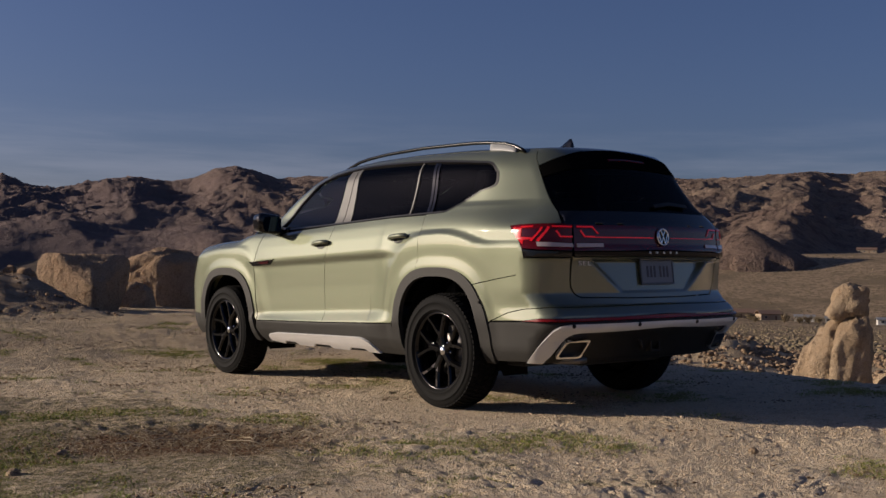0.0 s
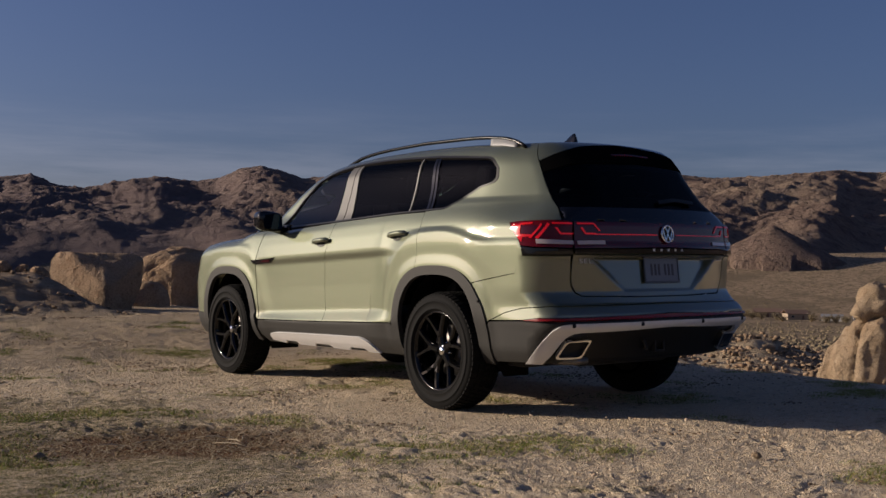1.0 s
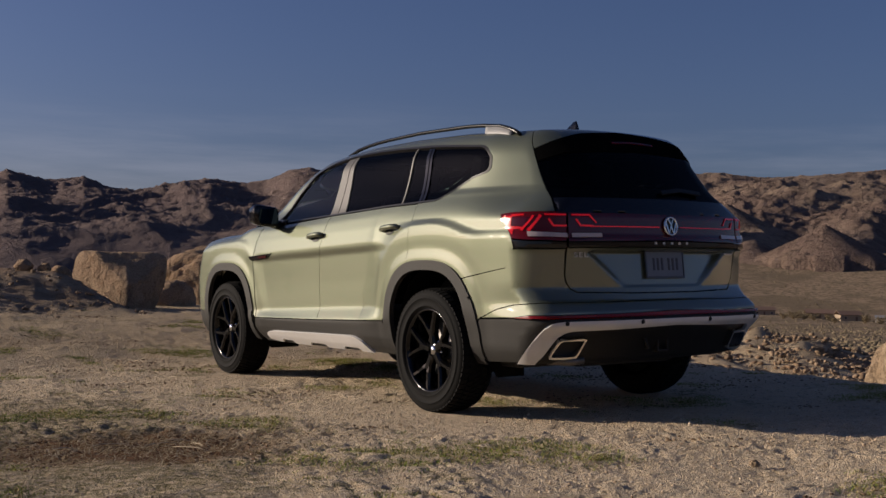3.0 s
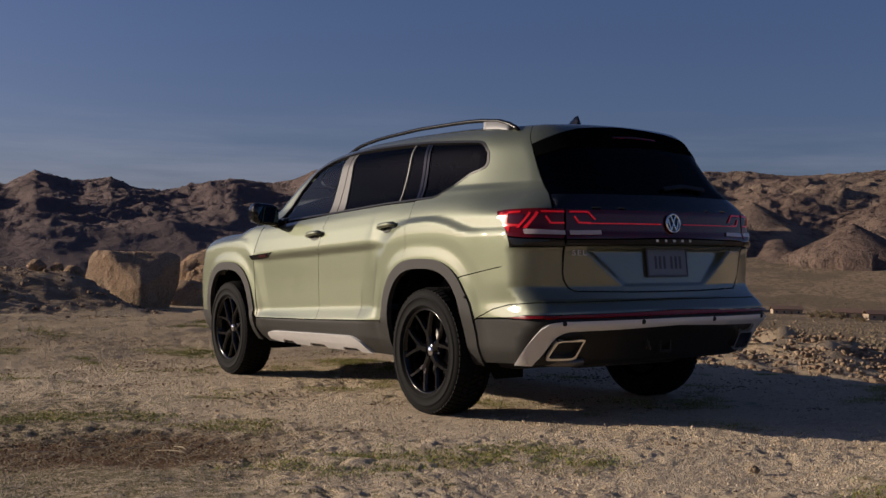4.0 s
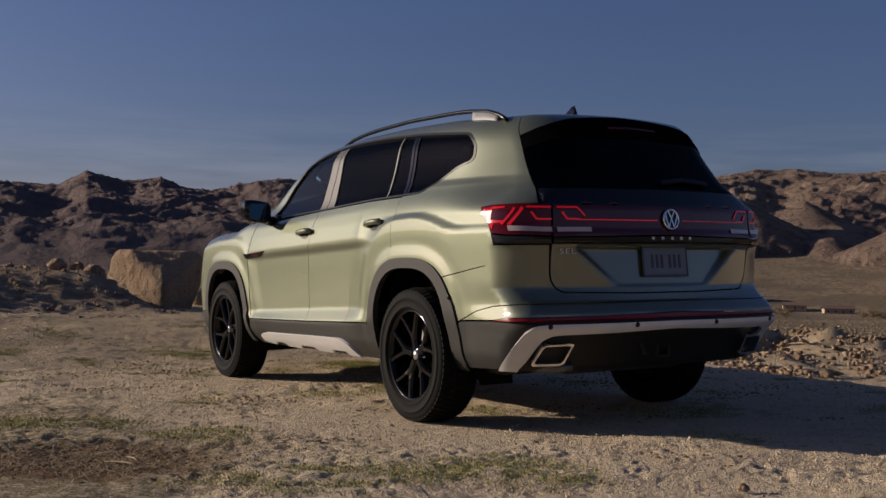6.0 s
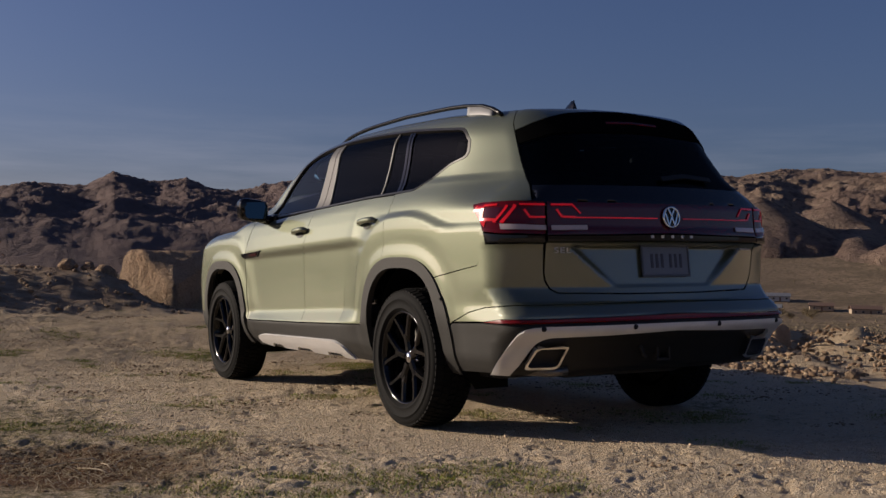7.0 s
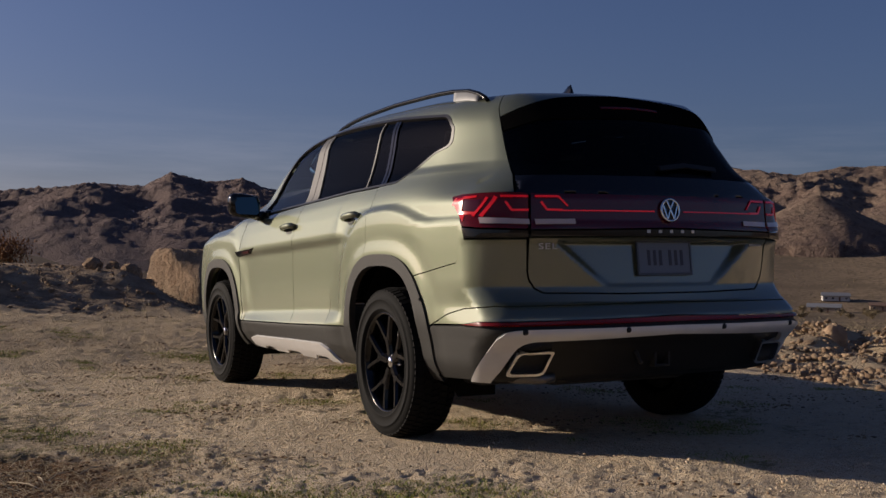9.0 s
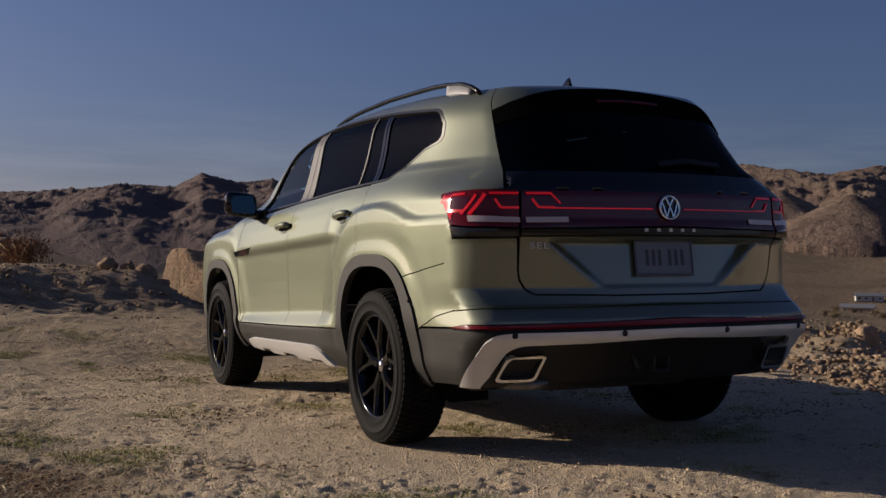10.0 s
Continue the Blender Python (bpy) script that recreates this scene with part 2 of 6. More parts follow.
def fillet(a, b, k):
    """The larger of two distances, with the corner between them rounded to the radius k."""
    return np.where((a > -k) & (b > -k), np.hypot(np.maximum(a + k, 0), np.maximum(b + k, 0)) - k, np.maximum(a, b))


class Profile:
    """A curve through a few points, with its corners softened over a width."""

    def __init__(self, xs, ys, soft):
        self.x = np.arange(xs[0], xs[-1], 0.002)
        y = np.interp(self.x, xs, ys)
        k = np.exp(-0.5 * (np.arange(-3 * soft, 3 * soft + 1e-9, 0.002) / soft) ** 2)
        n = len(k) // 2
        self.y = np.convolve(np.pad(y, n, mode="edge"), k / k.sum(), mode="same")[n:-n]

    def __call__(self, v):
        return np.interp(v, self.x, self.y)


SIDE_Z = (0.20, 0.30, 0.36, 0.42, 0.49, 0.512, 0.585, 0.60, 0.78, 0.92, 0.968, 1.00, 1.03, 1.12, 1.20, 1.26, 1.30, 1.45, 1.60, 1.80)
SIDE_S = (0.80, 0.86, 0.918, 0.955, 0.972, 0.974, 0.940, 0.936, 0.940, 0.947, 0.949, 0.966, 0.968, 0.950, 0.923, 0.890, 0.874, 0.838, 0.808, 0.75)

SIDE_PLAIN = (0.80, 0.86, 0.918, 0.944, 0.950, 0.951, 0.951, 0.951, 0.953, 0.955, 0.956, 0.956, 0.955, 0.946, 0.923, 0.890, 0.874, 0.838, 0.808, 0.75)
SIDE = Profile(SIDE_Z, SIDE_S, 0.009)
PLAIN = Profile(SIDE_Z, SIDE_PLAIN, 0.04)

HAUNCHES = ((Profile((-1.2, -0.60, -0.44, -0.36, -0.22, -0.04, 0.20, 0.34, 0.41, 0.47, 0.62, 0.85), (1.075, 1.075, 1.075, 1.092, 1.135, 1.158, 1.150, 1.125, 1.085, 1.035, 0.90, 0.20), 0.045), 0.02, 0.555),
            (Profile((2.15, 2.38, 2.46, 2.53, 2.62, 2.78, 3.20, 3.50, 4.0), (0.20, 0.88, 0.98, 1.035, 1.075, 1.092, 1.080, 1.03, 0.93), 0.035), 2.94, 0.540))


def half_width(y, z):
    lean = 0.042 * (np.clip(y, 0.0, 2.4) - 1.3) * smooth(0.42, 0.55, z) * smooth(1.50, 1.25, z) - 0.035 * smooth(-0.30, -0.65, y) * smooth(0.5, 0.6, z) * smooth(0.95, 0.8, z)
    s = SIDE(z + lean)
    # the door's creases fade out towards the wheel arches
    fade = smooth(0.72, 0.34, y) + smooth(2.25, 2.60, y)
    fade = fade * (1 - 0.55 * smooth(-0.38, -0.80, y) * smooth(0.82, 0.68, z))
    s = s + (PLAIN(z + lean) - s) * fade
    low = 1 - smooth(1.16, 1.34, z)
    s = s - 0.040 * np.clip((0.25 - y) / 0.95, 0, 1.4) ** 2 * (0.35 + 0.65 * low) - 0.062 * (1 - low) * np.clip((0.9 - y) / 1.25, 0, 1.3) ** 1.7
    late = np.maximum(-0.25 - y, 0)
    s = s - 0.21 * (1 + 0.9 * smooth(1.3, 1.65, z)) * (1 - low) * late ** 2 / (late + 0.25)
    s = s - 0.050 * (1 - low) * np.clip((y - 1.1) / 1.1, 0, 2) ** 2 + 0.022 * low * smooth(0.6, 2.2, y)
    s = s - 0.10 * np.clip((y - 2.7) / 1.28, 0, 1.2) ** 2.2
    # haunches over the wheels, with the flare of each arch below them
    for line, y0, b0 in HAUNCHES:
        steep = np.minimum(np.abs(line(y + 0.03) - line(y - 0.03)) / 0.06, 2.5)
        off = (z - line(y)) / np.sqrt(1 + steep * steep)
        wide = 0.03 * steep * (1 + 1.2 * smooth(0.1, 0.4, y) * (y0 < 1))
        s = s + (0.027 - 0.013 * smooth(-0.32, -0.62, y) if y0 < 1 else 0.012) * smooth(0.034 + wide, -0.008 - wide, off) * smooth(0.42, 0.66, z)
        d = ((np.abs(y - y0) / 0.50) ** 2.8 + (np.maximum(z - HUB_Z, 0) / b0) ** 2.8) ** (1 / 2.8)
        s = s - 0.004 * smooth(1.30, 1.12, d) * smooth(0.3, 0.55, z) + 0.009 * smooth(1.16, 1.0, d) * smooth(0.3, 0.55, z)
    # shoulder crease that runs back from the quarter window to the tailgate
    s = s + 0.016 * smooth(1.37, 1.325, z) * smooth(1.12, 1.31, z) * smooth(0.4, -0.2, y) * (1 - 0.5 * smooth(-0.40, -0.70, y))
    return s


REAR_Z = (0.20, 0.31, 0.36, 0.50, 0.555, 0.575, 0.600, 0.608, 0.636, 0.642, 0.695, 0.706, 0.74, 0.775, 0.965, 0.985, 1.00, 1.04, 1.068, 1.18, 1.213, 1.288, 1.60, 1.65, 1.80)
REAR_S = (0.70, 0.90, 0.97, 1.06, 1.120, 1.140, 1.138, 1.132, 1.128, 1.128, 1.080, 1.064, 1.054, 1.046, 1.068, 1.080, 1.092, 1.092, 1.080, 1.072, 1.060, 1.020, 0.825, 0.81, 0.75)


def rear_reach(s, z):
    rise = np.clip((z - 0.785) / 0.19, 0, 1)
    dent = (0.012 + 0.045 * rise) * smooth(0.030, -0.040, s - 0.32 - 0.225 * rise) * smooth(0.770, 0.790, z) * smooth(0.990, 0.972, z)
    return -dent + np.interp(z, REAR_Z, REAR_S) - (0.20 - 0.075 * smooth(0.78, 0.66, z)) * s ** 2 - 0.05 * s ** 4


TOP_Y = (-1.20, -0.90, -0.60, 0.0, 0.6, 1.1, 1.45, 1.65, 1.85, 2.05, 2.30, 2.60, 2.80, 2.90, 3.1, 3.4, 3.65, 3.82, 3.92, 4.05)
TOP_Z = (1.655, 1.702, 1.726, 1.750, 1.757, 1.748, 1.724, 1.698, 1.640, 1.555, 1.425, 1.275, 1.205, 1.192, 1.180, 1.160, 1.120, 1.07, 0.99, 0.86)


def top_height(s, y):
    return np.interp(y, TOP_Y, TOP_Z) - (0.035 + 0.03 * smooth(0.2, -0.6, y)) * s ** 2 - 0.02 * s ** 4


def body(x, y, z):
    """Signed distance, about, from the car's outer skin."""
    s = np.abs(x)
    side = s - half_width(y, z)
    rear = -y - rear_reach(s, z)
    front = y - (3.97 - 0.10 * s ** 2 - 0.10 * smooth(0.75, 1.05, z))
    top = (z - top_height(s, y)) * 0.92
    f = fillet(side, top, np.interp(y, (1.3, 2.2, 2.8, 4), (0.13, 0.09, 0.07, 0.09)))
    f = fillet(f, rear, 0.19 - 0.04 * smooth(1.36, 1.26, z) - 0.06 * smooth(1.15, 0.70, z))
    return fillet(f, front, 0.30)


U_SIDE, U_NOSE, S_IN, V_TOP = -0.40, 3.40, 0.40, 1.50
ARC = 0.62


def ray_of(u, v):
    """The ray that meets the skin at (u, v): u is y along the flank, then runs round the rear corner and along the rear to the middle
    line at u = U_SIDE - ARC - S_IN; v is z up to V_TOP, then tilts up towards the roof."""
    u, v = np.asarray(u, float), np.asarray(v, float)
    a = np.clip((U_SIDE - u) / ARC, 0, 1) * np.pi / 2 - np.clip((u - U_NOSE) / ARC, 0, 1) * np.pi / 2
    ox = -S_IN + np.maximum(U_SIDE - ARC - u, 0) + np.maximum(u - U_NOSE - ARC, 0)
    oy = np.clip(u, U_SIDE, U_NOSE)
    e = np.maximum(v - V_TOP, 0) / 0.35
    o = np.stack([ox, oy, np.minimum(v, V_TOP)], -1)
    d = np.stack([-np.cos(a) * np.cos(e), -np.sin(a) * np.cos(e), np.sin(e)], -1)
    return o, d


def skin(u, v):
    o, d = ray_of(u, v)
    lo, hi = np.zeros(o.shape[:-1]), np.full(o.shape[:-1], 1.6)
    for _ in range(26):
        m = (lo + hi) / 2
        p = o + m[..., None] * d
        out = body(p[..., 0], p[..., 1], p[..., 2]) > 0
        hi, lo = np.where(out, m, hi), np.where(out, lo, m)
    return o + ((lo + hi) / 2)[..., None] * d


def normal_at(p, h=0.004):
    g = np.stack([body(*(p + h * e).T) - body(*(p - h * e).T) for e in np.eye(3)], -1)
    return g / np.maximum(np.linalg.norm(g, axis=-1, keepdims=True), 1e-9)

# ---- building helpers ----
MID = U_SIDE - ARC - S_IN
NOSE_MID = U_NOSE + ARC + S_IN


def part(name, bm, material, parent, label=""):
    """Links a bmesh, or a mesh, as one object under a thing or a part."""
    me = bm
    if not isinstance(bm, bpy.types.Mesh):
        me = bpy.data.meshes.new(name)
        bm.normal_update()
        bm.to_mesh(me)
        bm.free()
    if not me.materials:
        me.materials.append(material)
    ob = new(name, me)
    ob.parent = parent
    return tagged(ob, label) if label else ob


def empty(name, m=None):
    ob = new(name)
    ob.empty_display_size = 0.2
    if m is not None:
        ob.matrix_world = m
    return ob


def rounded(points, closed=True):
    """A polygon from (u, v) or (u, v, radius) corners."""
    out = []
    n = len(points)
    for i, p in enumerate(points):
        r = p[2] if len(p) > 2 else 0
        a = np.array(p[:2], float)
        if not r:
            out.append(a)
            continue
        b, c = np.array(points[i - 1][:2], float) - a, np.array(points[(i + 1) % n][:2], float) - a
        lb, lc = np.linalg.norm(b), np.linalg.norm(c)
        k = min(r, 0.48 * lb, 0.48 * lc)
        s, e = a + b / lb * k, a + c / lc * k
        for t in np.linspace(0, 1, 7):
            out.append((1 - t) ** 2 * s + 2 * t * (1 - t) * a + t * t * e)
    return np.array(out)


def resample(poly, step):
    out = []
    for a, b in zip(poly, np.roll(poly, -1, 0)):
        n = max(1, int(np.ceil(np.linalg.norm(b - a) / step)))
        out += [a + (b - a) * t for t in np.linspace(0, 1, n, endpoint=False)]
    return np.array(out)


def inside(poly, q):
    x, y = q[:, 0], q[:, 1]
    hit = np.zeros(len(q), bool)
    for a, b in zip(poly, np.roll(poly, -1, 0)):
        cross = (a[1] > y) != (b[1] > y)
        with np.errstate(divide="ignore", invalid="ignore"):
            hit ^= cross & (x < (b[0] - a[0]) * (y - a[1]) / (b[1] - a[1]) + a[0])
    return hit


def shrink(poly, gap):
    """Moves a polygon's outline inwards."""
    area = 0.5 * np.sum(poly[:, 0] * np.roll(poly[:, 1], -1) - np.roll(poly[:, 0], -1) * poly[:, 1])
    d1, d2 = poly - np.roll(poly, 1, 0), np.roll(poly, -1, 0) - poly
    d1, d2 = (d / np.maximum(np.linalg.norm(d, axis=1, keepdims=True), 1e-9) for d in (d1, d2))
    nrm = np.stack([-(d1 + d2)[:, 1], (d1 + d2)[:, 0]], 1) * np.sign(area)
    nrm /= np.maximum(np.linalg.norm(nrm, axis=1, keepdims=True), 1e-6)
    return poly + nrm * gap


from mathutils.geometry import delaunay_2d_cdt


def sheet(outline, place, step=0.02, gap=0.002, lift=0.0, depth=0.014, rows=(), mirror=False, flat=False):
    """A shell laid on the body inside an outline: place(points) gives the points in space and their normals. Its rim turns inwards by depth."""
    poly = shrink(resample(np.asarray(outline, float), step), gap)
    lo, hi = poly.min(0), poly.max(0)
    us = np.arange(lo[0] + step * 0.5, hi[0], step)
    vs = np.unique(np.round(np.concatenate([np.arange(lo[1] + step * 0.5, hi[1], step), [r for r in rows if lo[1] < r < hi[1]]]), 4))
    grid = np.array([(a, b) for a in us for b in vs])
    if len(grid):
        grid = grid[inside(shrink(poly, step * 0.42), grid)]
        if len(grid):
            near = np.min(np.linalg.norm(grid[:, None, :] - poly[None, ::2, :], axis=2), axis=1) if len(grid) * len(poly) < 4e6 else np.ones(len(grid))
            grid = grid[near > step * 0.35]
    pts = np.vstack([poly, grid]) if len(grid) else poly
    n = len(poly)
    verts, _, faces, *_ = delaunay_2d_cdt([Vector(p) for p in pts], [(i, (i + 1) % n) for i in range(n)], [], 0, 1e-6)
    v2 = np.array([tuple(v) for v in verts])
    tri = np.array([f for f in faces if len(f) == 3])
    tri = tri[inside(poly, v2[tri].mean(1))]
    p3, nrm = place(v2)
    p3 = p3 + nrm * lift
    # wind every face outwards
    fn = np.cross(p3[tri[:, 1]] - p3[tri[:, 0]], p3[tri[:, 2]] - p3[tri[:, 0]])
    back_way = np.sum(fn * nrm[tri].mean(1), 1) < 0
    tri[back_way] = tri[back_way][:, ::-1]
    edges = {}
    for f in tri:
        for a, b in ((f[0], f[1]), (f[1], f[2]), (f[2], f[0])):
            edges[(a, b)] = 1
    rim = [(a, b) for a, b in edges if (b, a) not in edges]
    k = len(p3)
    used = sorted({a for e in rim for a in e})
    idx = {a: k + i for i, a in enumerate(used)}
    allp = np.vstack([p3, p3[used] - nrm[used] * depth])
    fl = [tuple(f) for f in tri] + [(b, a, idx[a], idx[b]) for a, b in rim]
    if mirror:
        allp = allp * (-1, 1, 1)
        nrm = nrm * (-1, 1, 1)
        fl = [f[::-1] for f in fl]
    me = bpy.data.meshes.new("sheet")
    me.from_pydata([tuple(p) for p in allp], [], fl)
    if not flat:
        ln = []
        for i, f in enumerate(fl):
            if i < len(tri):
                ln += [tuple(nrm[a]) for a in f]
            else:
                a, b, c = (allp[j] for j in f[:3])
                w = np.cross(b - a, c - a)
                w = w / max(np.linalg.norm(w), 1e-9)
                ln += [tuple(w)] * 4
        me.polygons.foreach_set("use_smooth", [True] * len(fl))
        me.normals_split_custom_set(ln)
    return me


def on_skin(q):
    p = skin(q[:, 0], q[:, 1])
    return p, normal_at(p)


def on_top(q):
    """Points (x, y) dropped on the body from above."""
    lo, hi = np.full(len(q), 0.6), np.full(len(q), 2.0)
    for _ in range(34):
        m = (lo + hi) / 2
        out = body(q[:, 0], q[:, 1], m) > 0
        hi, lo = np.where(out, m, hi), np.where(out, lo, m)
    p = np.column_stack([q, (lo + hi) / 2])
    return p, normal_at(p)


def arch(y0, a, b, lo=0.0, hi=180.0, n=40, e=2.8):
    """A wheel arch's outline in the flank, from the front side (0 degrees) over the top to the rear side (180)."""
    t = np.radians(np.linspace(lo, hi, n))
    c, s = np.cos(t), np.sin(t)
    return [(y0 + a * np.sign(x) * abs(x) ** (2 / e), HUB_Z + b * np.sign(y) * abs(y) ** (2 / e)) for x, y in zip(c, s)]


CAR = empty("car", Matrix.Translation((-0.93, 0, 0)) @ pose(0, 0, 0, 0, -1.65, 0) @ Matrix.Translation((0.93 + 0.037, 0, 0)))
tagged(CAR, "olive-green sport utility car with black wheels parked on sandy ground", "car")


def both(name, outline, material, parent=None, label="", **kw):
    """The same sheet on the left and on the right of the car."""
    obs = []
    for mir in (False, True):
        obs.append(part(name, sheet(outline, on_skin, mirror=mir, **kw), material, parent if not isinstance(parent, (list, tuple)) else parent[mir], label))
    return obs


def whole(name, half, material, parent, label="", **kw):
    """A sheet over the middle line, from the outline of its left half, whose first and last points lie on the middle line."""
    left = np.asarray(half, float)
    right = left[::-1] * (-1, 1) + (2 * MID, 0)
    full = np.vstack([left, right[1:-1]])

    def place(q):
        u = q[:, 0]
        mir = u < MID
        p = skin(np.where(mir, 2 * MID - u, u), q[:, 1])
        nr = normal_at(p)
        flip = np.where(mir, -1.0, 1.0)
        p[:, 0] *= flip
        nr[:, 0] *= flip
        return p, nr
    return part(name, sheet(full, place, **kw), material, parent, label)


ROWS_SIDE = (0.512, 0.53, 0.55, 0.57, 0.585, 0.60, 0.93, 0.968, 1.0, 1.03)
AR_OUT = arch(0.02, 0.480, 0.555)
AF_OUT = arch(2.94, 0.495, 0.540)


up = [p for p in AR_OUT if p[1] > 0.55]
fr_up = [p for p in AF_OUT if p[1] > 0.50]
# doors
mid_seam = [(1.325, 1.246), (1.355, 1.05), (1.40, 0.94), (1.415, 0.75), (1.405, 0.512)]
front_door = both("front_door", [(2.37, 1.205), (2.42, 1.03), (2.44, 0.93), (2.432, 0.75), (2.412, 0.60), (2.395, 0.489)] + mid_seam[::-1] + [(1.97, 1.205)], PAINT, CAR, step=0.02, rows=ROWS_SIDE)
rear_door = both("rear_door", mid_seam + [(0.52, 0.540)] + [p for p in up if p[0] > 0.235] + [(0.222, 0.914), (0.222, 0.945), (0.205, 1.0), (0.21, 1.135), (0.238, 1.287), (0.6, 1.279)], PAINT, CAR, step=0.02, rows=ROWS_SIDE)
# body side: quarter panel, roof edge and windscreen pillar in one
DLO = [(2.21, 1.225, 0.03), (1.97, 1.222), (1.287, 1.250), (0.6, 1.283), (0.03, 1.298, 0.04), (-0.225, 1.427), (-0.365, 1.462, 0.05), (-0.352, 1.555), (-0.282, 1.632, 0.06), (0.254, 1.662), (0.9, 1.676), (1.25, 1.672), (1.512, 1.640), (1.75, 1.578), (1.97, 1.45), (2.16, 1.31)]
dlo = rounded(DLO)
quarter = [(0.238, 1.290)] + [tuple(p) for p in dlo if not (p[1] < 1.292)] + [(2.24, 1.215), (2.37, 1.212), (2.52, 1.25), (2.26, 1.44), (2.02, 1.585), (1.82, 1.69), (1.64, 1.79), (1.5, 1.80), (-0.40, 1.80), (-0.655, 1.80),
           (-0.668, 1.65), (-0.687, 1.592), (-0.740, 1.430), (-0.785, 1.285), (-0.792, 1.203), (-0.735, 1.203), (-0.625, 1.200), (-0.574, 1.192), (-0.594, 1.150), (-0.629, 1.086), (-0.640, 1.048), (-0.648, 0.992), (-0.612, 0.887), (-0.342, 0.822)]
q_arch = [p for p in up if -0.345 < p[0] < 0.222]
quarter = quarter + [p for p in q_arch if -0.335 < p[0] < 0.21][::-1] + [(0.222, 0.914), (0.222, 0.945), (0.205, 1.0), (0.21, 1.135)]
both("quarter_panel", quarter, PAINT, CAR, step=0.02, gap=0.0006, rows=(1.31, 1.325, 1.345, 1.36, 1.10, 1.12, 1.14, 1.16, 1.18))
# front wing and nose
fender = [(2.375, 1.207), (2.425, 1.03), (2.445, 0.93), (2.437, 0.75), (2.417, 0.60), (2.40, 0.489)] + fr_up[::-1] + [(3.43, 0.50), (3.74, 0.52), (3.80, 0.95), (3.72, 1.06), (3.3, 1.125), (2.9, 1.165), (2.55, 1.20)]
both("front_fender", fender, PAINT, CAR, step=0.022, rows=(1.03, 1.05, 1.07, 1.09))
both("front_bumper", [(3.43, 0.50), (3.43, 0.32), (NOSE_MID, 0.32), (NOSE_MID, 0.52), (3.74, 0.52)], CLAD, CAR, step=0.04)
both("front_grille", [(3.74, 0.525), (NOSE_MID, 0.525), (NOSE_MID, 0.97), (3.80, 0.945)], GLOSS_BLACK, CAR, step=0.04)
# rear bumper, cladding, wheel-arch mouldings
bump_arch = [p for p in up if p[0] < -0.345]
half = [(MID, 0.738), (-1.167, 0.738), (-0.874, 0.745), (-0.847, 0.766), (-0.830, 0.807), (-0.826, 0.85), (-0.826, 0.989), (-0.645, 0.989), (-0.610, 0.883), (-0.346, 0.818)] + [p for p in bump_arch if p[0] < -0.352] + [(-0.468, 0.597), (-0.566, 0.652), (-0.645, 0.680), (-0.740, 0.694), (MID, 0.702)]
whole("rear_bumper", half, PAINT, CAR, step=0.018, gap=0.0006, rows=(0.706, 0.72, 0.74))
whole("bumper_shelf", [(MID, 0.699), (-0.740, 0.691), (-0.645, 0.677), (-0.566, 0.649), (-0.475, 0.597), (-0.650, 0.608), (-0.707, 0.624), (MID, 0.641)], PAINT, CAR, step=0.016, rows=(0.642, 0.695))
rock_line = [(2.395, 0.485), (1.405, 0.508), (0.52, 0.536)]
both("sill_cladding", rock_line + [(0.49, 0.45), (0.44, 0.36), (0.46, 0.315), (2.36, 0.305), (2.41, 0.36), (2.43, 0.42)], CLAD, CAR, step=0.016)
whole("rear_valance", [(MID, 0.637), (-0.707, 0.619), (-0.652, 0.602), (-0.465, 0.590), (-0.455, 0.56), (-0.458, 0.45), (-0.43, 0.335), (-0.66, 0.345), (-0.85, 0.335), (MID, 0.335)], VALANCE, CAR, step=0.025, lift=-0.006)
both("rear_corner_cladding", [(-0.653, 0.599), (-0.465, 0.588), (-0.455, 0.56), (-0.458, 0.45), (-0.43, 0.338), (-0.655, 0.352), (-0.752, 0.556), (-0.775, 0.590)], CLAD, CAR, step=0.025, lift=0.002)
for nm, outer, inner, bottom in (("rear_arch_moulding", arch(0.02, 0.485, 0.556, -2, 182, 56), arch(0.02, 0.412, 0.497, -2, 182, 56), 0.3), ("front_arch_moulding", arch(2.94, 0.500, 0.541, -2, 182.5, 56), arch(2.94, 0.427, 0.480, -2, 182.5, 56), 0.3)):
    both(nm, outer + inner[::-1], CLAD, CAR, step=0.02, lift=0.010, depth=0.035, gap=0.0)
step_out = [(2.245, 0.335), (2.235, 0.385, 0.02), (2.09, 0.403, 0.02), (1.42, 0.417), (0.91, 0.425, 0.05), (0.82, 0.392, 0.03), (0.755, 0.318)]
notch = []
for a, b in ((0.90, 1.14), (1.36, 1.62), (1.84, 2.05)):
    notch += [(a, 0.318), (a + 0.03, 0.342), (b - 0.03, 0.342), (b, 0.318)]
both("sill_skid", rounded(step_out + notch), SILVER, CAR, "satin silver sill guard", step=0.016, lift=0.015, depth=0.03)
